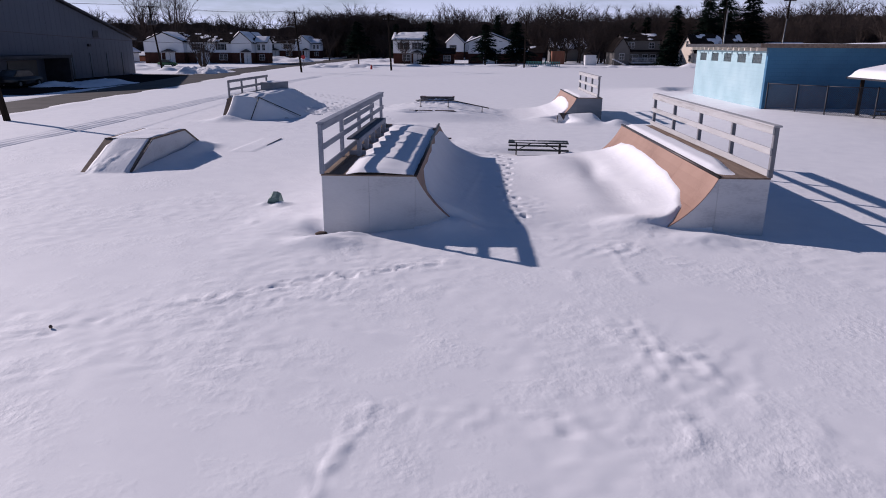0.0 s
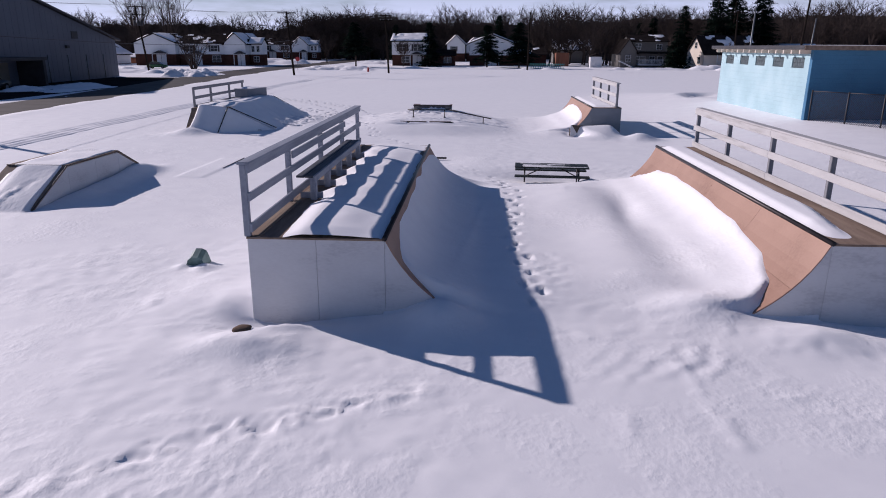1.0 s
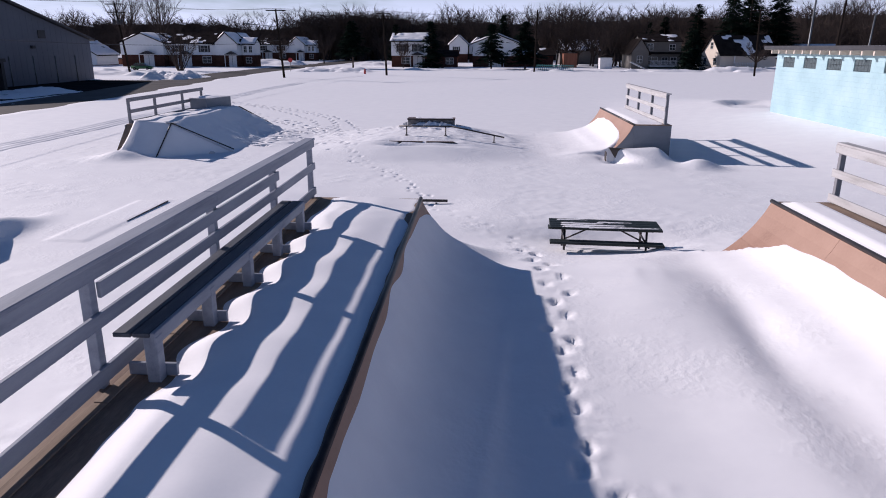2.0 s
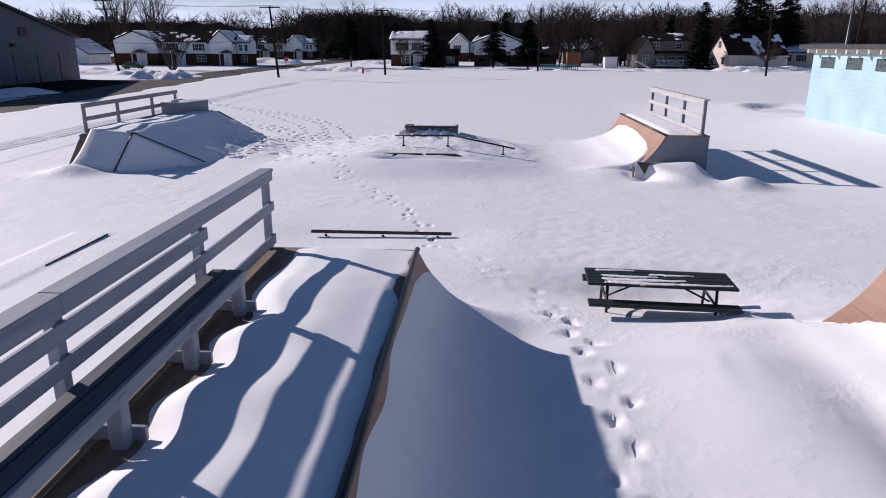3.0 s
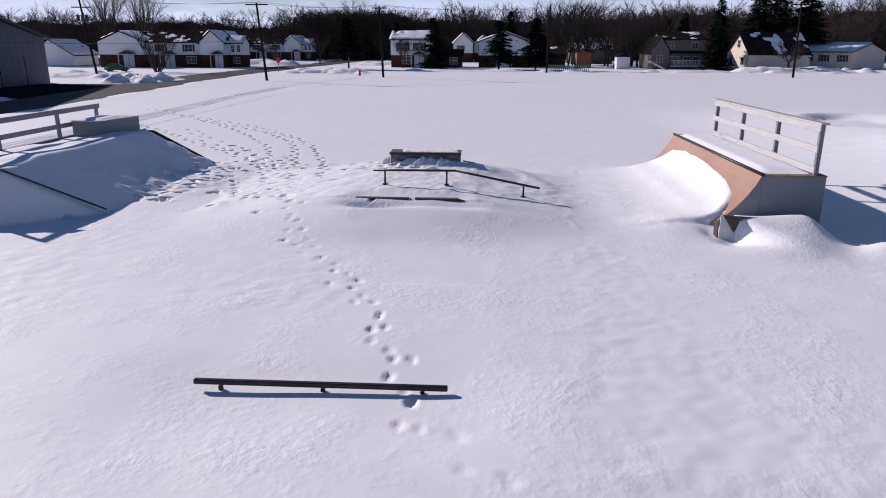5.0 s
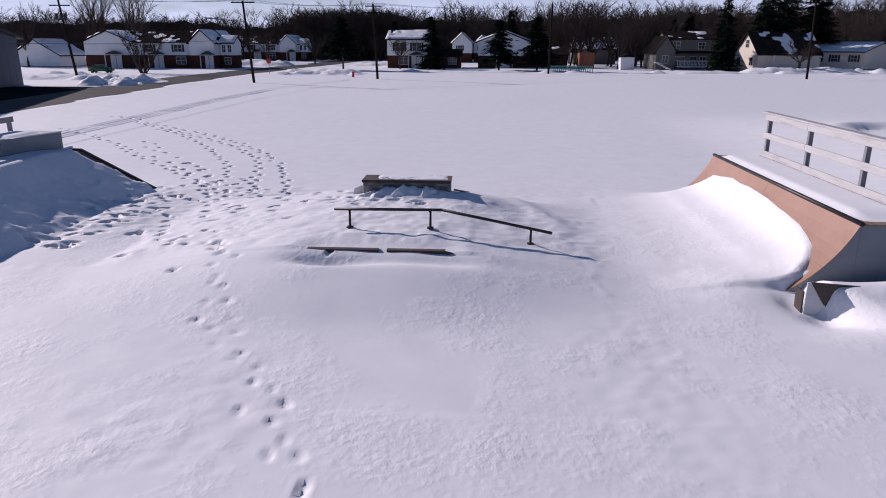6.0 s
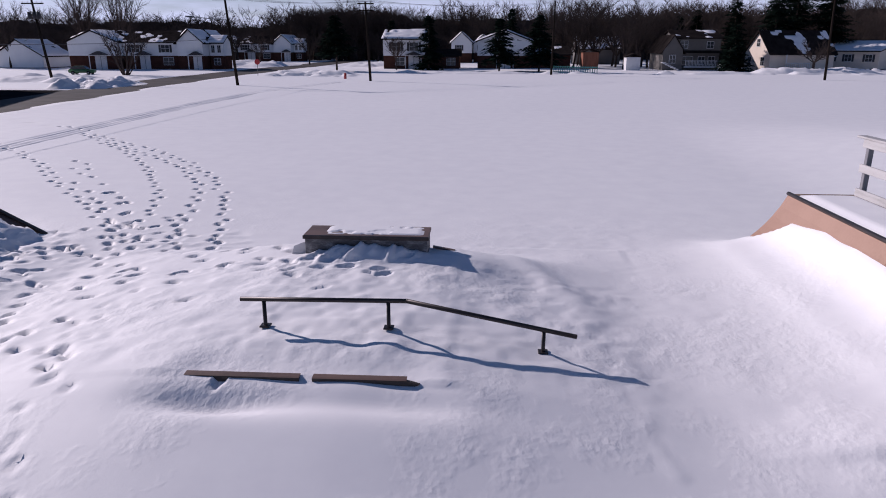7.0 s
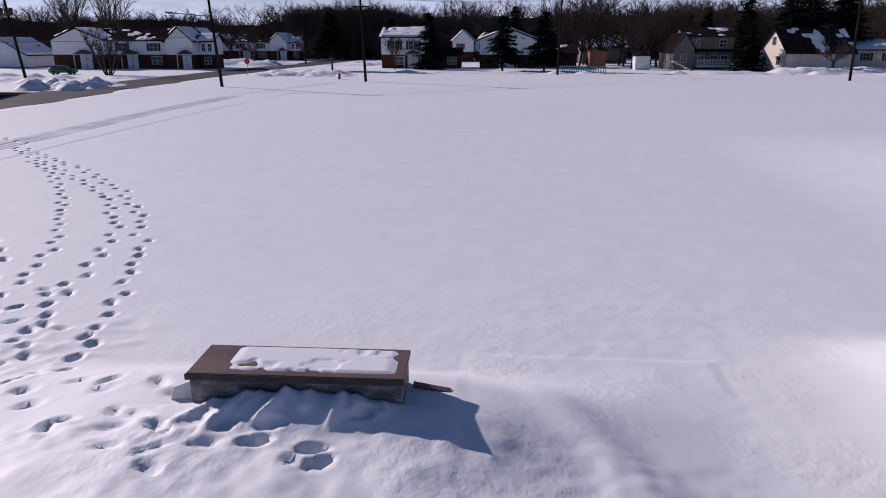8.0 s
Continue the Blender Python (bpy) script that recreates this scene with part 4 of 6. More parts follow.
for a, b in (((-10.32, 33.0, 0.96), (-10.46, 31.78, -0.14)), ((-10.32, 33.0, 0.96), (-8.25, 33.46, -0.03))):
    part("edge_strip", rod(a, b, 0.022, seg=6), STEEL_DARK, bank, "dark steel edge strip")
part("north_edge_board", prism([(-10.9, 0.97), (-10.32, 0.95), (-8.2, -0.18), (-8.2, -0.30), (-10.32, 0.72), (-10.9, 0.72)], "y", 40.345, 40.44), DARK_WOOD, bank, "bare dark edge board")
part("peak_plate", prism([(-10.75, 33.30), (-10.46, 32.96), (-10.18, 33.02), (-10.05, 33.24)], "z", 0.962, 0.985), SIDE_PLY, bank, "pale corner plate bare of snow")
for y in (33.3, 35.4, 38.0, 40.1):
    part("post", box(-12.04, -11.95, y - 0.045, y + 0.045, 0.85, 1.80, 0.006), POST_GREY, bank)
for z0, z1 in ((1.68, 1.82), (1.27, 1.40), (0.90, 1.02)):
    part("rail_board", box(-11.95, -11.91, 33.22, 40.18, z0, z1, 0.005), POST_GREY, bank)
ledge = thing("grind_box", (-11.3, 39.2, 0.9), "grey painted wooden box on the snowy bank", "box")
part("body", prism([(-11.88, 38.5), (-11.12, 38.46), (-10.64, 40.15), (-11.6, 40.15)], "z", 0.86, 1.42), SLATE_PLY, ledge)
part("top", prism([(-11.90, 38.48), (-11.10, 38.44), (-10.62, 40.17), (-11.62, 40.17)], "z", 1.424, 1.45), SIDE_PLY, ledge)


def ledge_snow(x, y):
    t = 0.05 * inside(x, -11.75, -11.0, 0.12) * inside(y, 38.7, 39.8, 0.15)
    return 1.451 + 0 * x, t - 0.004


snow_patch("box_snow", -11.9, -10.8, 38.5, 39.95, 0.05, ledge_snow, "thin snow on the grey box")

# ---- small box bank to the west ----
fun = thing("fun_box", (-10.0, 19.5, -0.3), "grey flat-topped box ramp with sloped ends and snow", "skate ramp")
prof = [(16.4, -0.20), (18.3, 0.73), (20.8, 0.73), (22.7, -0.20)]
part("top", box(-10.78, -9.22, 18.28, 20.82, 0.70, 0.735, 0.004), OLD_PLY, fun)
part("front_slope", prism([(18.3, 0.735), (16.3, -0.25), (16.34, -0.27), (18.3, 0.70)], "x", -10.78, -9.22), OLD_PLY, fun)
part("back_slope", prism([(20.8, 0.735), (22.8, -0.25), (22.76, -0.27), (20.8, 0.70)], "x", -10.78, -9.22), OLD_PLY, fun)
for x in (-9.24, -10.76):
    for a, b in ((16.4, 18.3), (18.304, 19.6), (19.604, 20.8), (20.804, 22.6)):
        za, zb = np.interp([a, b], [p[0] for p in prof], [p[1] - 0.04 for p in prof])
        part("side_panel", prism([(a, -0.3), (b - 0.004, -0.3), (b - 0.004, float(zb)), (a, float(za))], "x", x - 0.01, x + 0.01), SIDE_PLY, fun)

for a, b in (((-10.78, 18.27, 0.735), (-9.22, 18.27, 0.735)), ((-9.215, 18.28, 0.735), (-9.215, 20.8, 0.735)), ((-9.215, 18.28, 0.735), (-9.215, 16.5, -0.14)), ((-9.215, 20.82, 0.735), (-9.215, 22.5, -0.09)), ((-10.78, 20.83, 0.735), (-9.22, 20.83, 0.735))):
    part("edge_strip", rod(a, b, 0.013, seg=6), DARK_WOOD, fun, "dark worn edge")

# ---- manual pad, only its edge showing ----
pad = thing("manual_pad", (-7.4, 23.2, -0.1), "low snow-covered pad with a dark strip for its edge shadow", "skate pad")
part("body", box(-7.84, -6.98, 21.2, 25.2, -0.4, -0.16, 0.01), OLD_PLY, pad)
# dark strip added for the shadow line along the pad's edge
part("edge_strip", box(-6.985, -6.965, 22.9, 25.0, -0.13, -0.094, 0.004), STEEL_DARK, pad)

# ---- middle box with grind rail ----
mid = thing("fun_box", (-1.1, 35.5, -0.2), "low fun box buried in snow with bare front edge", "skate ramp")
part("platform", box(-2.35, 0.02, 33.66, 37.5, -0.3, 0.20, 0.006), OLD_PLY, mid)
for a, b, nose, tail in ((-2.36, -1.20, 0.26, 0.0), (-1.06, -0.06, 0.0, 0.14)):
    board = part("edge_board", prism([(a - nose, 0.275), (a, 0.312), (b, 0.312), (b + tail, 0.275), (b + tail * 0.3, 0.235), (a - nose * 0.2, 0.235)], "y", 33.60, 33.64), DARK_WOOD, mid, "bare dark edge board")
    part("top_strip", prism([(33.602, 0.314), (33.63, 0.320), (33.69, 0.324), (33.69, 0.316), (33.602, 0.3125)], "x", a - nose * 0.3, b), LEDGE_TOP, board, "brown top strip")
grind = thing("grind_rail", (-0.2, 34.73, 0.3), "black steel kinked grind rail standing in snow", "grind rail")
part("bar", rod((-2.18, 34.73, 0.75), (-0.17, 34.78, 0.75), 0.028, seg=12), STEEL_DARK, grind, smooth=True)
part("bar", rod((-0.19, 34.78, 0.752), (1.85, 34.76, 0.35), 0.028, seg=12), STEEL_DARK, grind, smooth=True)
for x, y, zt in ((-1.9, 34.74, 0.74), (-0.4, 34.77, 0.74), (1.46, 34.77, 0.42)):
    leg = part("post", rod((x, y, -0.1), (x, y, zt), 0.024, seg=10), STEEL_DARK, grind, smooth=True)
    zb = 0.40 if x < 0 else 0.13
    part("base_plate", box(x - 0.06, x + 0.06, y - 0.06, y + 0.06, zb, zb + 0.02, 0.004), STEEL_DARK, leg)
ledge2 = thing("grind_box", (-1.15, 37.9, 0.3), "brown-topped wooden ledge box with patchy snow", "box")
part("body", box(-2.14, -0.16, 37.62, 38.2, 0.15, 0.70, 0.006), WORN_SIDE, ledge2, "scuffed dark side")
part("top", box(-2.16, -0.14, 37.60, 38.22, 0.704, 0.75, 0.006), LEDGE_TOP, ledge2, "brown sheet top with dark edge")
part("end_board", prism([(-0.10, 0.47), (0.27, 0.405), (0.27, 0.39), (-0.10, 0.44)], "y", 38.02, 38.10), LEDGE_TOP, ledge2, "bare brown end board sloping into the snow")
part("end_board", prism([(-2.17, 0.60), (-2.36, 0.52), (-2.44, 0.25), (-2.17, 0.22)], "y", 37.74, 37.77), SIDE_PLY, ledge2, "pale broken end board")
part("edge_strip", box(-2.165, -0.135, 37.575, 37.598, 0.69, 0.748, 0.003), STEEL_DARK, ledge2)


def ledge2_snow(x, y):
    n = vnoise(x, y, 0.28, 31) + 0.5 * vnoise(x, y, 0.1, 32)
    t = 0.022 * inside(x, -1.80, -0.26, 0.08) * inside(y, 37.70, 38.18, 0.03) - 0.018 * smooth(0.85, 1.3, n) * smooth(-1.1, -1.7, x) - 0.012 * smooth(0.9, 1.2, n)
    return 0.751 + 0 * x, t - 0.006


snow_patch("box_snow", -2.1, -0.2, 37.62, 38.2, 0.011, ledge2_snow, "ragged patch of snow on the ledge box")

# ---- low flat bar ----
flat = thing("flat_bar", (-1.4, 25.5, -0.2), "low black steel flat bar above the snow", "grind rail")
part("bar", box(-2.86, 0.09, 25.47, 25.53, -0.13, -0.07, 0.008), STEEL_DARK, flat)
for x in (-2.55, -1.35, -0.2):
    part("post", box(x - 0.025, x + 0.025, 25.48, 25.52, -0.4, -0.15, 0.004), STEEL_DARK, flat)


# ---- picnic tables ----
def picnic_table(m, label, ):
    t = thing("picnic_table", (0, 0, 0), label, "picnic table", "picnic tables")
    for k in range(5):
        y = -0.36 + 0.148 * k
        part("top_plank", box(-1.07, 1.07, y, y + 0.138, 0.71, 0.75, 0.006), GREEN_WOOD, t)
    for y in (-0.54, 0.58):
        part("seat_plank", box(-1.07, 1.07, y - 0.12, y + 0.12, 0.49, 0.53, 0.006), GREEN_WOOD, t)
    for x in (-0.78, 0.78):
        for s in (-1, 1):
            part("leg", rod((x, s * 0.30, 0.71), (x, s * 0.42, 0.0), 0.022, seg=8), STEEL_DARK, t, smooth=True)
        part("cross_bar", rod((x, -0.62, 0.47), (x, 0.66, 0.47), 0.02, seg=8), STEEL_DARK, t, smooth=True)
        part("brace", rod((x, 0, 0.41), (x * 0.25, 0, 0.70), 0.016, seg=8), STEEL_DARK, t, smooth=True)
    t.matrix_basis = m
    return t


table = picnic_table(pose(3.35, 21.72, -0.43, 0, 0, -4.0), "dark green plank picnic table with streaks of snow")
copy_thing(table, pose(21.2, 30.6, 0.0, 0, 0, 20))


def table_snow(x, y):
    lx, ly = x - 3.35, y - 21.72 + 0.07 * (x - 3.35)
    n = vnoise(lx * 0.6, ly, 0.10, 41) + 0.6 * vnoise(lx, ly, 0.04, 42) - 0.8
    t = 0 * x
    for k, (a, b, y0, y1) in enumerate(((-0.84, 0.92, 0.03, 0.125), (-0.86, 0.34, 0.02, 0.125), (-0.86, 0.02, 0.03, 0.11), (-0.10, 0.55, 0.03, 0.085), (-0.86, -0.22, 0.03, 0.09))):
        v = ly + 0.36 - 0.148 * k
        taper = (y1 - y0) * 0.6 * smooth(a + 0.35 * (b - a), b, lx)
        t = np.maximum(t, 0.013 * inside(lx + 0.14 * n, a, b, 0.05) * inside(v + 0.03 * n, y0 + taper, y1, 0.02))
    return 0.322 + 0 * x, t - 0.006


snow_patch("table_snow", 2.3, 4.4, 21.2, 22.25, 0.022, table_snow, "streaks of snow on the table planks")

# ---- litter beside the large ramp ----
bin_ = thing("broken_crate", (-3.85, 13.1, -0.1), "teal plastic crate lying half buried in snow", "crate")
tilt = Euler((0.3, 0.25, 0.15)).to_matrix().to_4x4() @ Matrix.Scale(0.82, 4)
arch = [(-0.20, 0.0), (-0.18, 0.20), (-0.12, 0.29), (0.0, 0.32), (0.10, 0.29), (0.15, 0.20), (0.24, 0.0)]
inner = [(x * 0.88, z * 0.92) for x, z in arch]
for nm, shape, y0, y1 in (("front_panel", arch, -0.19, -0.165), ("back_panel", arch, 0.165, 0.19), ("shell", arch + inner[::-1], -0.163, 0.163),
                          ("rim", [(x * 1.07, z * 1.05) for x, z in arch] + arch[::-1], -0.21, -0.16)):
    b = prism(shape, "y", y0, y1)
    b.transform(Matrix.Translation((-3.85, 13.1, -0.12)) @ tilt)
    part(nm, b, TEAL, bin_)
rock = bmesh.new()
bmesh.ops.create_icosphere(rock, subdivisions=3, radius=0.14)
for v in rock.verts:
    v.co = v.co * (1 + 0.35 * (noise.noise(v.co * 9) - 0.2))
    v.co.z *= 0.35
j, i = np.searchsorted(GY, 10.1), np.searchsorted(GX, -2.03)
rock.transform(Matrix.Translation((-2.03, 10.1, GZ[j, i] + 0.015)))
pebble = bmesh.new()
bmesh.ops.create_icosphere(pebble, subdivisions=2, radius=0.026)
for v in pebble.verts:
    v.co = v.co * (1 + 0.3 * noise.noise(v.co * 20))
pebble.transform(Matrix.Translation((-4.75, 5.35, -0.09)))
tagged(part("stone", pebble, BROWN_ROCK, None, smooth=True), "small dark clod lying on the snow", "stone")
tagged(part("stone", rock, BROWN_ROCK, None, smooth=True), "flat brown stone bare of snow beside the ramp", "stone")


# ---- sky-blue block building, fence and shelter ----
blue = thing("block_building", (15.9, 33.7, 0.0), "sky-blue painted block building with glass-block windows", "building")
W0, W1, S1 = 33.7, 45.0, 34.0
wall = bmesh.new()
wins = [34.85, 37.0, 39.2, 41.4, 43.6]
cuts = [W0 + 0.03] + [v for c in wins for v in (c - 0.62, c + 0.62)] + [W1]
for a, b in zip(cuts[::2], cuts[1::2]):
    box(15.9, 16.2, a, b, 2.80, 3.27, 0, wall)
box(15.9, 16.2, W0 + 0.03, W1, -0.3, 2.80, 0, wall)
box(15.9, 16.2, W0 + 0.03, W1, 3.27, 3.598, 0, wall)
part("west_wall", wall, BLUE_WALL, blue)
part("south_wall", box(15.897, S1, W0 - 0.22, W0 + 0.028, -0.3, 3.598, 0), SHADE_BLUE, blue, "blue wall painted deeper, with its shade in the colour")
part("north_wall", box(16.202, S1, W1 - 0.25, W1, -0.3, 3.598, 0), BLUE_WALL, blue)
part("east_wall", box(S1 - 0.25, S1, W0 + 0.03, W1 - 0.252, -0.3, 3.598, 0), BLUE_WALL, blue)
for c in wins:
    win = part("window", box(15.96, 16.02, c - 0.615, c + 0.615, 2.805, 3.265, 0.004), DARK_TRIM, blue)
    for i in range(5):
        for j in range(2):
            y0, z0 = c - 0.61 + i * 0.244, 2.81 + j * 0.226
            part("glass_block", box(15.935, 15.965, y0 + 0.006, y0 + 0.238, z0 + 0.006, z0 + 0.220, 0.006), GLASS_BLOCK, win)
part("roof", box(15.35, S1 + 0.5, W0 - 0.5, W1 + 0.4, 3.62, 3.80, 0.01), DARK_TRIM, blue, "flat dark roof")
part("soffit", box(15.4, S1 + 0.4, W0 - 0.45, W1 + 0.35, 3.60, 3.62, 0), CREAM_SIDING, blue)
for k in range(14):
    y = W0 + 0.1 + k * 0.83
    part("rafter", box(15.42, 15.898, y - 0.05, y + 0.05, 3.43, 3.598, 0.004), CREAM_SIDING, blue, "pale rafter end")
part("fascia", box(15.36, S1 + 0.45, W0 - 0.52, W0 - 0.5, 3.60, 3.80, 0.003), OLD_PLY, blue, "brown fascia board")


def roof_snow(x, y):
    return 3.801 + 0 * x, (0.03 + 0.16 * smooth(24, 27, x)) * inside(x, 16.2, 33.8, 0.4) * inside(y, 34.2, 44.6, 0.4) * (0.6 + 0.6 * vnoise(x, y, 1.5, 51)) - 0.01


snow_patch("roof_snow", 15.4, 34.0, 33.2, 45.3, 0.25, roof_snow, "snow on the flat roof edge")


def chain_fence(points, label, height=1.6, ground_z=0.2):
    f = thing("chain_link_fence", (*points[0], ground_z), label, "fence")
    for x, y in points:
        part("post", rod((x, y, ground_z - 0.3), (x, y, ground_z + height + 0.05), 0.035, seg=8), DARK_TRIM, f, smooth=True)
    for (ax, ay), (bx, by) in zip(points, points[1:]):
        part("top_rail", rod((ax, ay, ground_z + height), (bx, by, ground_z + height), 0.02, seg=6), DARK_TRIM, f, smooth=True)
        bm = bmesh.new()
        length = math.hypot(bx - ax, by - ay)
        u = Vector(((bx - ax) / length, (by - ay) / length, 0))
        step = 0.08
        for k in range(int((length + height) / step)):
            for s in (1, -1):
                d0 = k * step - (height if s > 0 else 0)
                ends = [(d0, 0), (d0 + height, height)] if s > 0 else [(d0, 0), (d0 - height, height)]
                (p, zp), (q, zq) = ends
                lo, hi = (p, zp), (q, zq)
                pts = []
                for d, z in (lo, hi):
                    if d < 0:
                        d, z = 0, (z + (-d) * (1 if s > 0 else -1)) if s > 0 else z + d
                    if d > length:
                        d, z = length, z - (d - length) if s > 0 else z + (d - length)
                    pts.append((d, z))
                if all(0 <= z <= height + 0.001 for _, z in pts) and abs(pts[0][1] - pts[1][1]) > 0.05:
                    a = Vector((ax, ay, ground_z)) + u * pts[0][0] + Vector((0, 0, pts[0][1]))
                    b = Vector((ax, ay, ground_z)) + u * pts[1][0] + Vector((0, 0, pts[1][1]))
                    w = Vector((0, 0, 0.007))
                    vs = [bm.verts.new(v) for v in (a - w, b - w, b + w, a + w)]
                    bm.faces.new(vs)
        tagged(part("wire_mesh", bm, DARK_TRIM, f), kind="stuff")
    return f


chain_fence([(16.05, 33.35), (16.95, 32.0), (17.85, 30.9), (19.6, 29.8), (22.0, 28.6), (24.6, 27.4)], "dark chain-link fence running from the blue building", 1.6, 0.25)

shelter = thing("picnic_shelter", (20.9, 30.0, 0.0), "open picnic shelter with thick snow on its roof", "shelter")
for x, y in ((19.4, 30.9), (19.4, 28.0), (24.0, 30.9), (24.0, 28.0)):
    part("post", box(x - 0.07, x + 0.07, y - 0.07, y + 0.07, -0.3, 2.2, 0.008), POLE_WOOD, shelter)
part("roof", prism([(18.9, 2.2), (21.7, 2.75), (24.5, 2.2), (24.5, 2.28), (21.7, 2.84), (18.9, 2.28)], "y", 27.4, 31.5), DARK_TRIM, shelter)


def shelter_snow(x, y):
    return 2.28 + (2.8 - np.abs(x - 21.7)) * 0.2, 0.30 * inside(x, 19.05, 24.35, 0.2) * inside(y, 27.6, 31.35, 0.2) - 0.01


snow_patch("shelter_snow", 18.9, 24.5, 27.4, 31.5, 0.12, shelter_snow, "thick rounded snow on the shelter roof")

# ---- grey metal building beside the road ----
hall = thing("metal_building", (-43.6, 60.0, -0.2), "large dark blue-grey metal-clad hall with a low gable", "building")
LE, LR, RIDGE, PEAK = 87.3, 48.6, 68.0, 8.85
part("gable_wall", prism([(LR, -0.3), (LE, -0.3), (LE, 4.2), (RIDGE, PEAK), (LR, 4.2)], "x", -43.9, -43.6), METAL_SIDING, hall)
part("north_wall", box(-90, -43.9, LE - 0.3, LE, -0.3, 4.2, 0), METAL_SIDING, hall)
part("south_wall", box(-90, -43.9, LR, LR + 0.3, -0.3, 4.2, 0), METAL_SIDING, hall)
part("roof", prism([(LR - 0.4, 4.1), (RIDGE, PEAK), (LE + 0.4, 4.1), (LE + 0.4, 4.32), (RIDGE, PEAK + 0.24), (LR - 0.4, 4.32)], "x", -90, -43.1), DARK_TRIM, hall)
for k in range(42):
    y = 49.2 + 0.91 * k
    high = 4.2 + (PEAK - 4.2) * (1 - abs(y - RIDGE) / (LE - RIDGE)) - 0.25
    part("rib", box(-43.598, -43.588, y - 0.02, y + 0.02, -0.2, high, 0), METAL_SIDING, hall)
part("vent", box(-43.56, -43.5, 77.9, 79.1, 4.3, 5.1, 0.01), DARK_TRIM, hall, "dark louvred vent")
part("wall_light", box(-43.56, -43.3, 76.4, 76.9, 3.3, 3.6, 0.02), DARK_TRIM, hall)
part("canopy", box(-43.56, -40.8, 55.0, 68.5, 2.2, 2.5, 0.02), DARK_TRIM, hall, "dark entrance canopy")
part("porch_side", box(-43.56, -40.9, 67.9, 68.3, -0.2, 2.2, 0.01), DARK_TRIM, hall)
part("door", box(-43.56, -43.48, 62.0, 66.5, -0.2, 2.0, 0.01), TAN_SIDING, hall, "pale double door")
for k in range(4):
    y = 72.0 + k * 3.6
    tagged(part("bollard_pipe", rod((-42.9, y, -0.2), (-42.9, y, 2.6), 0.06, seg=8), GALV, None, smooth=True), "thin dark steel pipe standing before the hall", "pipe", "pipes before the hall")


# ---- houses ----
def window(parent, x0, x1, z0, z1, y, shutters=True):
    w = part("window", box(x0 - 0.06, x1 + 0.06, y - 0.05, y - 0.004, z0 - 0.06, z1 + 0.06, 0.01), WHITE_TRIM, parent)
    xm = (x0 + x1) / 2
    zm = (z0 + z1) / 2
    for a, b in ((x0, xm - 0.025), (xm + 0.025, x1)):
        for c, d in ((z0, zm - 0.02), (zm + 0.02, z1)):
            part("pane", box(a, b, y - 0.062, y - 0.052, c, d, 0), GLASS, w)
    if shutters:
        for a in (x0 - 0.42, x1 + 0.08):
            part("shutter", box(a, a + 0.34, y - 0.05, y - 0.004, z0 - 0.05, z1 + 0.05, 0.01), DARK_TRIM, w)


def roof_patch(parent, start, along, down, cover, seed):
    """Ragged, half-melted snow on one roof slope: start at the ridge's end, along it and down the slope."""
    start, along, down = Vector(start), Vector(along), Vector(down)
    nu, nv = max(8, int(along.length / 0.28)), max(6, int(down.length / 0.28))
    u, v = np.meshgrid(np.linspace(0, 1, nu + 1), np.linspace(0, 1, nv + 1))
    a, b = u * along.length + 40 * seed, v * down.length
    field = 0.6 * vnoise(a, b, 2.6, 300 + seed) + 0.4 * vnoise(a, b, 0.8, 301 + seed)
    edge = np.minimum(np.minimum(u, 1 - u) * along.length, np.minimum(v, 1 - v) * down.length)
    thick = (field - (1.06 - cover)) * 0.9
    thick = np.minimum(np.minimum(thick, 0.13 + 0.08 * field), edge * 0.6)
    n = along.cross(down).normalized()
    if n.z < 0:
        n = -n
    at = np.array(start - base_of(parent)) + u[..., None] * np.array(along) + v[..., None] * np.array(down) + (np.maximum(thick, -0.02) + 0.012)[..., None] * np.array(n)
    f = grid_faces(nu + 1, nv + 1)
    f = f[(thick.ravel()[f] > 0.0).any(axis=1)]
    if not len(f):
        return
    used, inv = np.unique(f, return_inverse=True)
    ob = mesh_arrays("roof_snow", at.reshape(-1, 3)[used], inv.reshape(f.shape), SNOW)
    ob.parent = parent
    tagged(ob, "patchy roof snow", kind="stuff")


roof_seed = iter(range(100))


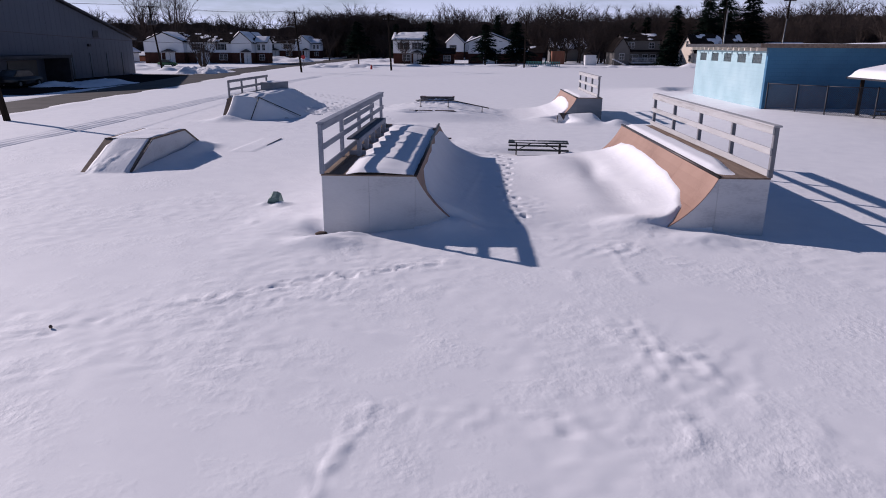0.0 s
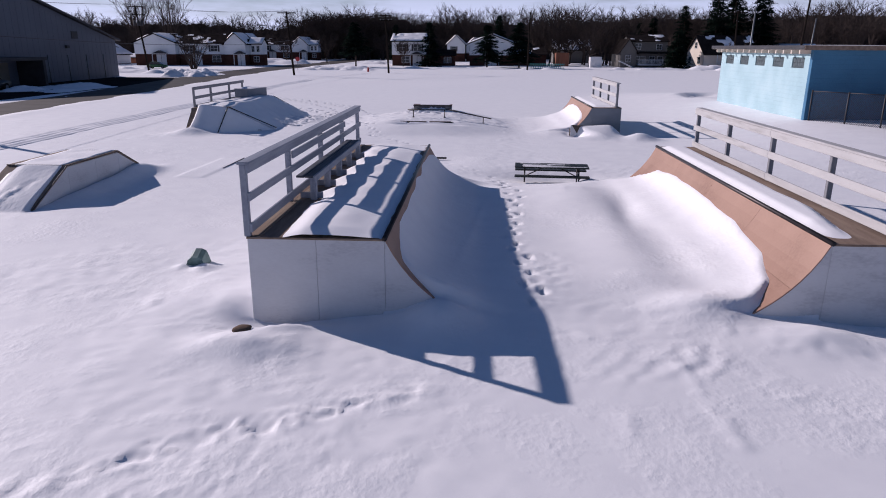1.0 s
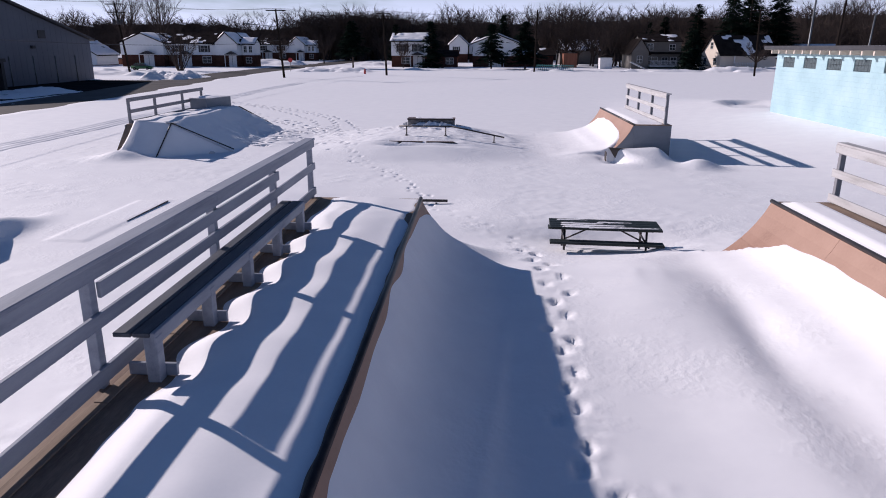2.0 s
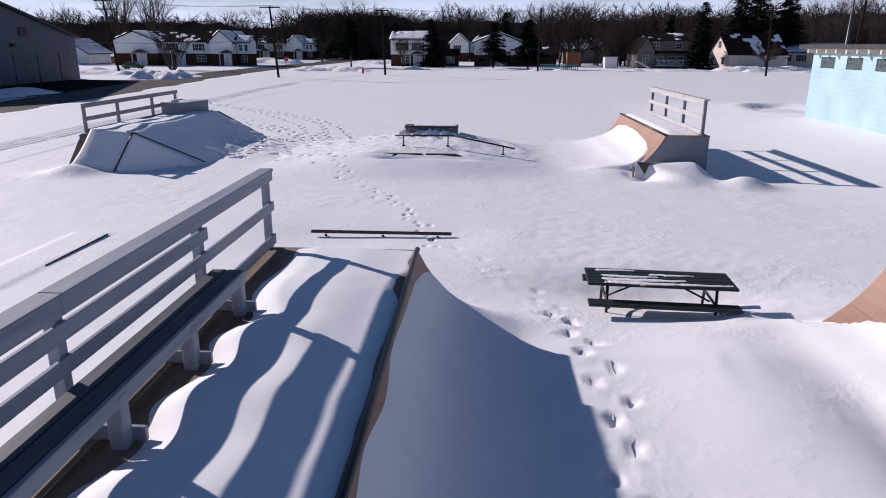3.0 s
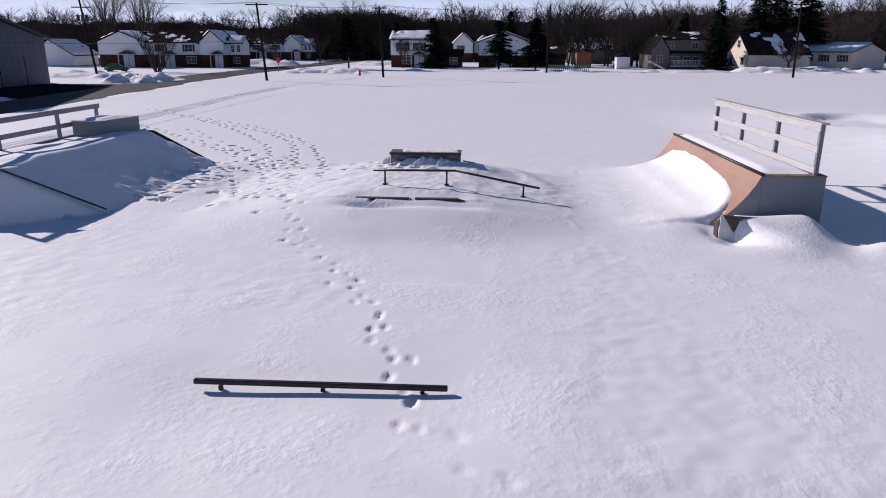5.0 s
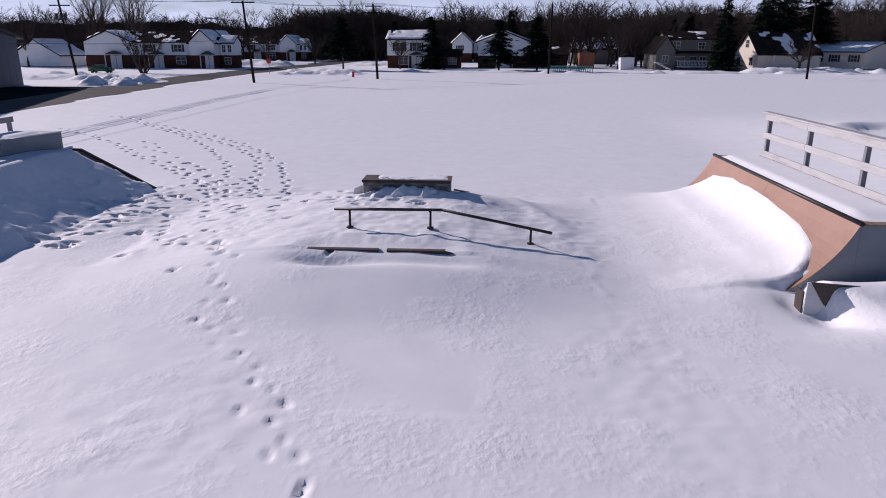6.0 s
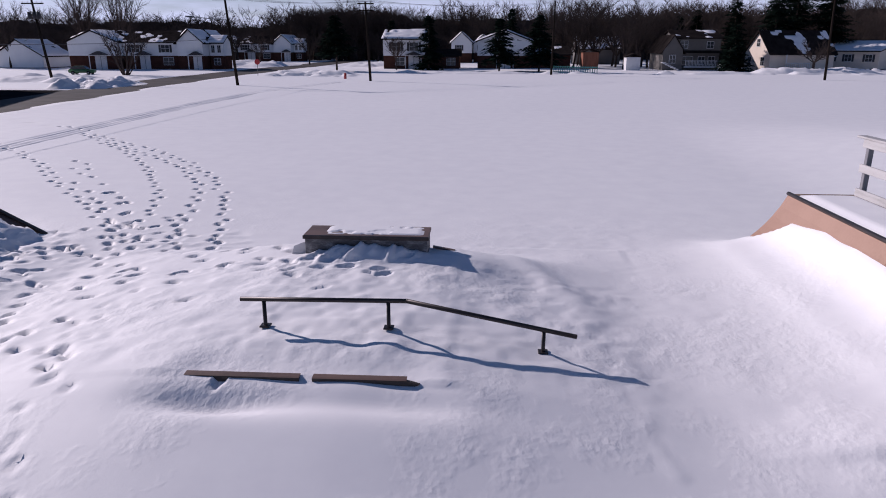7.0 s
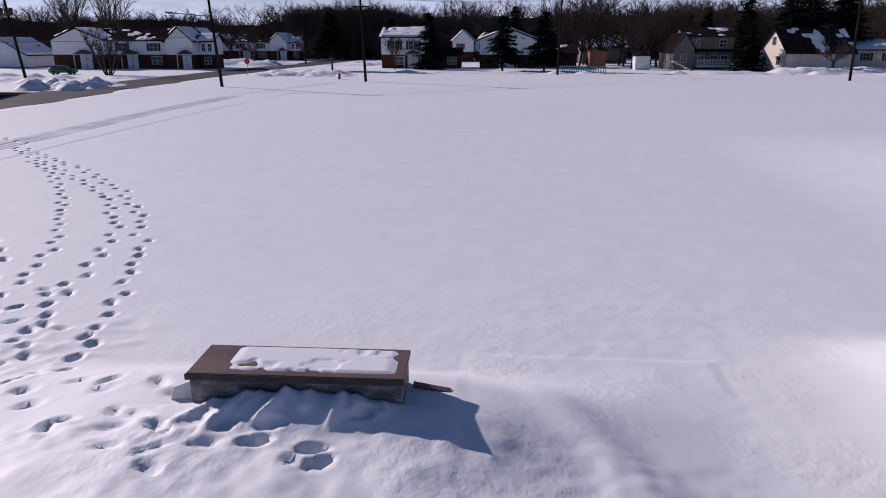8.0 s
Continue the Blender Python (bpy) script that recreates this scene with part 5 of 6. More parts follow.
def house(label, x0, x1, y0, depth, brick, eave, ridge, axis, upper, windows=(), doors=(), ground_z=-0.3, snow=0.8, low=BRICK, side_windows=0):
    """One gabled house block. axis 'y': gable towards the field; axis 'x': eave towards the field."""
    h = thing("house", ((x0 + x1) / 2, y0, ground_z), label, "house", "houses round the field")
    y1 = y0 + depth
    if brick > ground_z + 0.2:
        part("lower_wall", box(x0, x1, y0, y1, ground_z, brick, 0), low, h)
    if axis == "y":
        xm = (x0 + x1) / 2
        part("upper_wall", prism([(x0 - 0.05, brick), (x1 + 0.05, brick), (x1 + 0.05, eave), (xm, ridge), (x0 - 0.05, eave)], "y", y0 - 0.06, y1), upper, h)
        k = (ridge - eave) / (x1 - xm)
        for s in (-1, 1):
            xe = x0 - 0.45 if s < 0 else x1 + 0.45
            ze = eave - 0.4 * k
            part("roof", prism([(xe, ze + 0.02), (xm, ridge + 0.02), (xm, ridge + 0.2), (xe, ze + 0.2)], "y", y0 - 0.4, y1 + 0.3), SHINGLE, h)
            if snow > 0:
                roof_patch(h, (xm, y0 - 0.4, ridge + 0.2), (0, y1 - y0 + 0.7, 0), (xe - xm, 0, ze - ridge), snow, next(roof_seed))
    else:
        ym = (y0 + y1) / 2
        part("upper_wall", prism([(y0 - 0.06, brick), (y1, brick), (y1, eave), (ym, ridge), (y0 - 0.06, eave)], "x", x0 - 0.05, x1 + 0.05), upper, h)
        for a, b in ((y0 - 0.5, ym), (y1 + 0.4, ym)):
            ze = eave - 0.15
            part("roof", prism([(a, ze), (b, ridge + 0.02), (b, ridge + 0.2), (a, ze + 0.18)], "x", x0 - 0.3, x1 + 0.3), SHINGLE, h)
        if snow > 0:
            roof_patch(h, (x0 - 0.3, ym, ridge + 0.2), (x1 - x0 + 0.6, 0, 0), (0, y0 - 0.5 - ym, eave - 0.17 - ridge), snow, next(roof_seed))
    for wx, wz, ww, wh, sh in windows:
        yy = y0 - 0.06 if wz > brick else y0
        window(h, x0 + wx, x0 + wx + ww, wz, wz + wh, yy, sh)
    for dx, dw in doors:
        d = part("door", box(x0 + dx, x0 + dx + dw, y0 - 0.06, y0 - 0.004, ground_z, 1.95, 0.01), WHITE_TRIM, h, "white front door")
        part("panel", box(x0 + dx + dw / 2 - 0.03, x0 + dx + dw / 2 + 0.03, y0 - 0.075, y0 - 0.062, ground_z + 0.1, 1.9, 0), DARK_TRIM, d)
        part("porch_roof", prism([(x0 + dx - 0.5, 2.12), (x0 + dx + dw / 2, 2.7), (x0 + dx + dw + 0.5, 2.12)], "y", y0 - 1.1, y0 - 0.065), DARK_TRIM, h)
        for px in (x0 + dx - 0.4, x0 + dx + dw + 0.4):
            part("porch_post", box(px - 0.06, px + 0.06, y0 - 1.05, y0 - 0.95, ground_z, 2.12, 0.01), WHITE_TRIM, h)
    return h


def town_row(ox, oy):
    house("white and brick town house with a gable to the field", ox, ox + 8.0, oy, 11, 2.0, 4.1, 5.75, "y", SIDING, [], [(4.2, 1.9)], snow=0.62)
    house("white and brick town house wing under a dark snowy roof", ox + 8.2, ox + 17.6, oy + 1.5, 9, 2.0, 4.1, 5.7, "x", SIDING, [(6.3, 2.55, 1.3, 1.1, True), (1.4, 2.55, 1.3, 1.1, True), (6.5, 0.6, 1.6, 1.1, False)], [(2.6, 1.7)], snow=0.42)
    house("white and brick town house with a narrow gable to the field", ox + 17.8, ox + 21.8, oy, 11, 2.0, 4.1, 5.9, "y", SIDING, [], [(2.4, 1.3)], snow=0.72)
    house("white and brick town house end under a snowy roof", ox + 22.0, ox + 24.2, oy + 2.5, 3.5, 2.0, 4.0, 5.0, "x", SIDING, [(0.3, 2.5, 0.5, 1.1, False), (1.3, 2.5, 0.5, 1.1, False), (0.6, 0.6, 1.0, 1.0, False)], [], snow=0.95)


town_row(-65.3, 136.0)
town_row(-67.0, 193.0)
house("white upper, brick lower house with patchy snow on its roof", -16.1, -9.3, 145.0, 9, 2.0, 4.7, 6.1, "x", SIDING, [(1.4, 2.8, 1.5, 1.3, True), (4.4, 2.8, 1.5, 1.3, True), (2.0, 0.5, 1.5, 1.2, False)], [(4.2, 1.8)], snow=0.64)
house("low brick wing beside a town house", -9.1, -3.4, 145.6, 7, 1.9, 2.0, 2.9, "x", BRICK, [(3.6, 0.5, 1.4, 1.1, False)], [], snow=0.0)
house("white gabled house behind the trees", -6.5, -2.0, 186.0, 9, 2.0, 4.3, 6.4, "y", SIDING, [(1.2, 2.6, 1.0, 1.1, True)], [], snow=0.9)
house("white gabled house behind the trees", -1.6, 2.6, 190.0, 9, 2.0, 4.0, 5.9, "y", SIDING, [(1.2, 2.6, 1.0, 1.1, True)], [], snow=0.9)
house("wide white gabled house with brick garages", -0.3, 8.8, 147.0, 10, 2.0, 4.3, 6.0, "y", SIDING, [], [(3.6, 2.0)], snow=0.8)
house("low dark brick wing behind a spruce", 9.0, 15.6, 149.0, 8, 2.0, 2.2, 3.4, "x", BRICK, [(1.0, 0.6, 1.2, 1.1, False)], [], snow=0.6)
tan = house("tan two-storey house with a snowy dormer roof", 31.6, 38.9, 144.0, 8, 2.7, 4.9, 6.0, "x", TAN_SIDING, [(1.0, 3.3, 1.1, 1.1, False), (5.2, 3.3, 1.0, 1.0, False), (0.9, 0.7, 2.2, 1.3, False), (4.0, 0.8, 1.0, 1.2, False), (5.6, 0.8, 1.0, 1.2, False)], [], snow=0.5, low=TAN_SIDING)
part("band_roof", prism([(143.2, 2.55), (143.93, 2.55), (143.93, 2.95)], "x", 31.4, 39.1), SHINGLE, tan, "narrow dark roof band over the ground floor")
house("tan gabled wing with white trim", 29.6, 32.6, 142.5, 9, 0.0, 3.0, 5.2, "y", TAN_SIDING, [(1.0, 1.0, 0.9, 1.2, False)], [], snow=0.0, low=TAN_SIDING)
house("grey low house behind bare trees", 20.0, 29.0, 176.0, 8, 0.0, 3.0, 5.3, "x", TAN_SIDING, [(2.0, 1.0, 1.1, 1.2, False)], [], snow=0.7)
cream = house("cream gabled house with a dark roof and a snow patch", 39.8, 46.4, 139.0, 10.5, 0.0, 2.7, 5.8, "y", CREAM_SIDING, [(2.9, 3.6, 0.8, 1.1, False), (0.9, 0.8, 0.9, 1.2, False), (4.4, 0.8, 0.9, 1.2, False)], [], snow=0.41)
cream.rotation_euler.z = radians(-79)
ranch = house("low cream ranch house with a snowy roof", 57.8, 67.0, 150.0, 15, 0.0, 2.9, 4.3, "x", CREAM_SIDING, [(1.2, 1.2, 1.0, 1.1, True), (4.0, 1.2, 1.0, 1.1, True), (7.2, 1.2, 1.0, 1.1, True)], [], snow=1.0)
ranch.rotation_euler.z = radians(-48)
house("small white garage beside the ranch house", 55.9, 58.4, 147.0, 4, 0.0, 1.9, 2.3, "x", CREAM_SIDING, [], [], snow=1.0)
house("small white gabled house beyond the metal hall", -80.6, -72.4, 140.0, 8, 0.0, 1.9, 4.4, "y", SIDING, [], [], snow=0.8)
house("low brown garage with a snowy roof", -77.4, -71.6, 150.0, 6, 0.0, 1.1, 1.7, "x", RUST_WOOD, [], [], snow=0.95)
cream_porch = thing("front_porch", (47.0, 135.5, -0.2), "white railed porch of the cream house", "porch")
part("floor", box(46.0, 49.6, 135.4, 136.6, 0.25, 0.4, 0.01), WHITE_TRIM, cream_porch)
for k in range(13):
    part("baluster", box(46.05 + k * 0.29, 46.12 + k * 0.29, 135.45, 135.5, 0.4, 1.15, 0), WHITE_TRIM, cream_porch)
part("hand_rail", box(46.0, 49.6, 135.4, 135.52, 1.15, 1.25, 0.01), WHITE_TRIM, cream_porch)
part("porch_post", box(46.0, 46.14, 135.4, 135.54, 1.25, 2.4, 0.01), WHITE_TRIM, cream_porch)


def shed(x, y, w, h, mat, label):
    s = thing("garden_shed", (x, y, -0.2), label, "shed")
    part("body", box(x - w / 2, x + w / 2, y, y + w, -0.3, h, 0.01), mat, s)
    part("roof", prism([(x - w / 2 - 0.15, h), (x, h + 0.5), (x + w / 2 + 0.15, h), (x + w / 2 + 0.15, h + 0.1), (x, h + 0.62), (x - w / 2 - 0.15, h + 0.1)], "y", y - 0.15, y + w + 0.1), SHINGLE, s)
    part("door", box(x - w * 0.22, x + w * 0.22, y - 0.04, y - 0.003, -0.25, h * 0.8, 0.01), mat, s)


shed(18.6, 146.0, 2.6, 2.6, RUST_WOOD, "rust-red wooden garden shed in the snow")
shed(24.6, 141.0, 2.2, 1.9, WHITE_TRIM, "small white garden shed in the snow")
deck_stair = thing("back_stair", (30.0, 140.0, -0.2), "white wooden back stair of the tan house", "stair")
part("rail_board", box(28.6, 31.6, 139.6, 139.7, 0.5, 0.62, 0, turn=Euler((0, 0.4, 0)).to_matrix().to_4x4()), WHITE_TRIM, deck_stair)
for k in range(6):
    part("step", box(28.9 + k * 0.4, 29.4 + k * 0.4, 139.7, 141.0, 1.1 - k * 0.2, 1.18 - k * 0.2, 0), WHITE_TRIM, deck_stair)
porch = thing("front_porch", (36.5, 142.5, -0.2), "porch with white railing on the tan house", "porch")
part("floor", box(33.0, 38.0, 142.0, 143.8, 0.3, 0.5, 0.01), WHITE_TRIM, porch)
for k in range(22):
    part("baluster", box(33.1 + k * 0.225, 33.16 + k * 0.225, 142.05, 142.1, 0.5, 1.3, 0), WHITE_TRIM, porch)
part("hand_rail", box(33.0, 38.0, 142.0, 142.12, 1.3, 1.4, 0.01), WHITE_TRIM, porch)
tf = thing("garden_fence", (14.0, 126.0, -0.2), "low teal garden fence half in the snow", "fence")
for k in range(20):
    part("picket", box(10.6 + k * 0.3, 10.7 + k * 0.3, 127.0 - k * 0.12, 127.05 - k * 0.12, -0.3, 0.95, 0), TEAL_METAL, tf)
part("rail", box(10.5, 16.5, 125.7, 125.78, 0.75, 0.85, 0, turn=Euler((0, 0, -0.38)).to_matrix().to_4x4()), TEAL_METAL, tf)


# ---- utility poles and wires ----
def utility_pole(base, top, arms, label, transformer=False, lamp=None, reach=1.0, girth=1.0):
    p = thing("utility_pole", base, label, "utility pole", "utility poles")
    base, top = Vector(base), Vector(top)
    part("pole", rod(base - Vector((0, 0, 0.3)), top, 0.15 * girth, 0.10 * girth, seg=10), POLE_WOOD, p, smooth=True)
    for drop in arms:
        c = top - (top - base).normalized() * drop
        part("cross_arm", box(c.x - 1.2 * reach, c.x + 1.2 * reach, c.y - 0.06, c.y + 0.06, c.z - 0.06, c.z + 0.06, 0.01), POLE_WOOD, p)
        for dx in (-1.05 * reach, -0.5 * reach, 0.5 * reach, 1.05 * reach):
            part("insulator", rod((c.x + dx, c.y, c.z + 0.06), (c.x + dx, c.y, c.z + 0.2), 0.04, 0.03, seg=6), WHITE_TRIM, p)
    if transformer:
        for dx in (-0.45, 0.1, 0.55):
            c = top - (top - base).normalized() * 2.4
            part("transformer", rod((c.x + dx, c.y - 0.3, c.z - 0.35), (c.x + dx, c.y - 0.3, c.z + 0.35), 0.19, seg=10), DARK_TRIM, p, smooth=True)
    if lamp:
        c = top - (top - base).normalized() * 2.0
        e = c + Vector(lamp)
        arm = part("lamp_arm", rod(c, e, 0.04, seg=6), GALV, p)
        part("lamp_head", rod(e, e + Vector(lamp).normalized() * 0.7, 0.1, 0.06, seg=8), GALV, arm)
    return p


P0, T0 = (-45.7, 100.0, -0.2), (-46.75, 100.0, 9.0)
P1, T1 = (-23.0, 93.4, -0.2), (-23.6, 93.4, 7.9)
P2, T2 = (-11.6, 103.0, -0.2), (-11.95, 103.0, 8.1)
P3, T3 = (9.8, 122.0, -0.3), (9.95, 122.0, 9.3)
P4, T4 = (40.0, 110.0, -0.2), (39.75, 110.0, 9.0)
utility_pole(P0, T0, (0.2, 1.2), "wooden utility pole with transformers", True)
utility_pole(P1, T1, (0.15,), "wooden utility pole with a cross arm and lamp", False, (-3.4, 0, 0.3))
utility_pole(P2, T2, (0.2, 0.9), "wooden utility pole with two cross arms", reach=0.75)
utility_pole(P3, T3, (), "bare wooden utility pole at the field edge")
utility_pole(P4, T4, (0.3,), "leaning wooden utility pole with a cross arm")


def wire(a, b, sag, radius, label):
    a, b = np.array(a), np.array(b)
    f = np.linspace(0, 1, 15)[:, None]
    mid = a + (b - a) * f - np.array([0, 0, 4 * sag]) * f * (1 - f)
    side = np.cross(b - a, (0, 0, 1.0))
    side /= np.linalg.norm(side)
    up = np.array([0, 0, 1.0])
    ring = np.stack([mid + radius * d for d in (side, up, -side, -up)], 1).reshape(-1, 3)
    faces = [(4 * k + c, 4 * k + (c + 1) % 4, 4 * k + 4 + (c + 1) % 4, 4 * k + 4 + c) for k in range(14) for c in range(4)]
    tagged(mesh_arrays("power_line", ring, faces, DARK_TRIM), label, "power line", "power lines")


for dx in (-1.05, -0.5, 0.5, 1.05):
    wire((T0[0] + dx, 100, T0[2] + 0.1), (T1[0] + dx, 93.4, T1[2] + 0.1), 0.5, 0.008, "thin dark power line between utility poles")
    wire((T1[0] + dx, 93.4, T1[2] + 0.1), (T2[0] + dx, 103, T2[2] + 0.1), 0.4, 0.008, "thin dark power line between utility poles")
    wire((T2[0] + dx, 103, T2[2] + 0.1), (T3[0], 122, T3[2] - 0.3 * abs(dx)), 0.5, 0.008, "thin dark power line between utility poles")
    wire((T0[0] + dx, 100, T0[2] + 0.1), (-80 + dx, 88, 10.8), 0.6, 0.008, "thin dark power line over the road")
wire((T3[0], 122, T3[2] - 0.2), (T4[0], 110, T4[2] - 0.5), 0.5, 0.008, "thin dark power line over the field edge")
wire((-22.85, 30.65, 4.25), (-23.3, 93.4, 4.35), 0.62, 0.014, "sagging dark service cable beside the road")
for x, y, h, lean in ((18.2, 47.0, 6.1, 0.1), (25.6, 55.2, 5.8, 0.25)):
    tagged(part("light_pole", rod((x, y, -0.3), (x + lean, y, h), 0.06, 0.05, seg=8), GALV, None, smooth=True), "thin grey metal light pole behind the blue building", "light pole", "light poles")
utility_pole((38.0, 84.6, -0.2), (38.5, 84.6, 9.2), (0.25,), "dark wooden utility pole behind the blue building", reach=0.6)
utility_pole((-22.5, 30.65, -0.2), (-23.6, 30.65, 6.9), (), "plain dark wooden pole standing beside the road", girth=1.1)

hyd = thing("fire_hydrant", (-15.4, 108.0, -0.1), "red fire hydrant in the snow", "hydrant")
part("barrel", rod((-15.4, 108.0, -0.2), (-15.4, 108.0, 0.45), 0.16, seg=10), RED_PAINT, hyd, smooth=True)
part("cap", rod((-15.4, 108.0, 0.45), (-15.4, 108.0, 0.6), 0.18, 0.06, seg=10), RED_PAINT, hyd, smooth=True)
stop = thing("stop_sign", (-28.0, 115.0, -0.2), "red octagonal road sign on a thin post", "road sign")
part("post", rod((-28.05, 115.0, -0.3), (-28.0, 115.0, 1.6), 0.035, seg=6), GALV, stop)
part("plate", rod((-28.0, 114.93, 1.62), (-28.0, 114.96, 1.62), 0.36, seg=8), RED_PAINT, stop)


def parked_car(x, y, turn, paint, label, size=1.0):
    c = thing("car", (x, y, -0.12), label, "car", "parked cars")
    m = Matrix.Translation((x, y, -0.12)) @ pose(0, 0, 0, 0, 0, turn) @ Matrix.Scale(size, 4)
    b = prism([(-2.1, 0.3), (2.1, 0.3), (2.15, 0.75), (1.3, 0.92), (-2.05, 0.95), (-2.15, 0.6)], "y", -0.85, 0.85)
    bmesh.ops.bevel(b, geom=b.edges[:], offset=0.08, segments=2, affect="EDGES")
    b.transform(m)
    body = part("body", b, paint, c, smooth=True)
    b = prism([(-1.9, 0.93), (1.2, 0.93), (0.5, 1.42), (-1.3, 1.45)], "y", -0.74, 0.74)
    bmesh.ops.bevel(b, geom=b.edges[:], offset=0.06, segments=2, affect="EDGES")
    b.transform(m)
    part("cabin", b, GLASS, c, "dark glazed cabin")
    b = box(-1.25, 0.45, -0.68, 0.68, 1.43, 1.48, 0.02)
    b.transform(m)
    part("roof", b, paint, c)
    for wx in (-1.35, 1.35):
        for wy in (-0.8, 0.8):
            b = rod((wx, wy - 0.1, 0.32), (wx, wy + 0.1, 0.32), 0.32, seg=16)
            b.transform(m)
            w = part("wheel", b, RUBBER, c, smooth=True)
            b = rod((wx, wy - 0.11, 0.32), (wx, wy + 0.11, 0.32), 0.18, seg=12)
            b.transform(m)
            part("rim", b, GALV, w)


parked_car(-52.6, 117.5, 8, GREEN_CAR, "small dark green hatchback parked in the snow", 0.74)
parked_car(-58.0, 178.0, 20, DARK_CAR, "dark car parked before the town houses")
parked_car(-39.5, 57.5, 90, DARK_CAR, "dark car parked before the metal hall")
parked_car(13.5, 150.0, 0, DARK_CAR, "dark car parked behind a spruce")


# ---- ploughed snow heaps ----
def heap_field(name, x0, x1, y0, y1, step, amp, size, seed, label):
    def shape(x, y):
        n = np.maximum(vnoise(x, y, size, seed) - 0.3, 0) * 1.5 + 0.4 * np.abs(vnoise(x, y, size * 0.45, seed + 1) - 0.5) + 0.30 * np.abs(vnoise(x, y, size * 0.22, seed + 2) - 0.5) * 2 + 0.10 * vnoise(x, y, size * 0.09, seed + 3)
        w = inside(x, x0 + size, x1 - size, size * 0.8) * inside(y, y0 + size * 0.7, y1 - size * 0.7, size * 0.6)
        return BASE - 0.15 + 0 * x, amp * n * w
    snow_patch(name, x0, x1, y0, y1, step, shape, label, SNOW, 0.03)


heap_field("snow_heap", -41.0, -31.8, 86.0, 98.0, 0.18, 0.85, 1.7, 61, "lumpy ploughed snow heap beside the road")
heap_field("snow_heap", -56.0, -38.0, 96.0, 110.0, 0.35, 0.6, 2.0, 62, "lumpy ploughed snow heap before the town houses")
heap_field("snow_heap", -41.5, -31.0, 56.0, 69.0, 0.25, 0.5, 2.4, 63, "low snow bank on the dark apron")
heap_field("snow_heap", -31.2, -29.0, 40.0, 56.0, 0.2, 0.55, 1.0, 64, "low ploughed snow ridge along the road")
heap_field("snow_heap", -30.0, -14.0, 112.0, 124.0, 0.3, 0.6, 2.0, 65, "ploughed snow heaps at the road corner")
heap_field("snow_heap", -14.0, 90.0, 123.0, 129.0, 0.4, 0.5, 2.0, 66, "long ploughed snow ridge along the far street")
heap_field("snow_heap", 38.0, 90.0, 127.0, 135.0, 0.4, 0.8, 2.2, 67, "ploughed snow heaps before the cream houses")
heap_field("snow_heap", -60.0, -34.0, 150.0, 172.0, 0.5, 0.9, 2.5, 68, "ploughed snow heaps beside the side street")
heap_field("snow_heap", -30.0, -2.0, 150.0, 176.0, 0.5, 0.7, 2.5, 69, "ploughed snow heaps before the far houses")


# ---- trees ----
def tubes(segments, sides=3):
    """Tapered limbs as numpy arrays: segments of (p, q, r0, r1)."""
    p, q = np.array([s[0] for s in segments]), np.array([s[1] for s in segments])
    r0, r1 = np.array([s[2] for s in segments]), np.array([s[3] for s in segments])
    d = q - p
    d = d / np.linalg.norm(d, axis=1, keepdims=True)
    ref = np.where(np.abs(d[:, 2:3]) > 0.9, np.array([[1.0, 0, 0]]), np.array([[0, 0, 1.0]]))
    u = np.cross(d, ref)
    u /= np.linalg.norm(u, axis=1, keepdims=True)
    v = np.cross(d, u)
    rings = []
    for base, r in ((p, r0), (q, r1)):
        for k in range(sides):
            a = 2 * math.pi * k / sides
            rings.append(base + (u * math.cos(a) + v * math.sin(a)) * r[:, None])
    verts = np.stack(rings, 1).reshape(-1, 3)
    n = 2 * sides
    idx = np.arange(len(p))[:, None] * n
    faces = np.concatenate([idx + np.array([[k, (k + 1) % sides, sides + (k + 1) % sides, sides + k]]) for k in range(sides)])
    return verts, faces


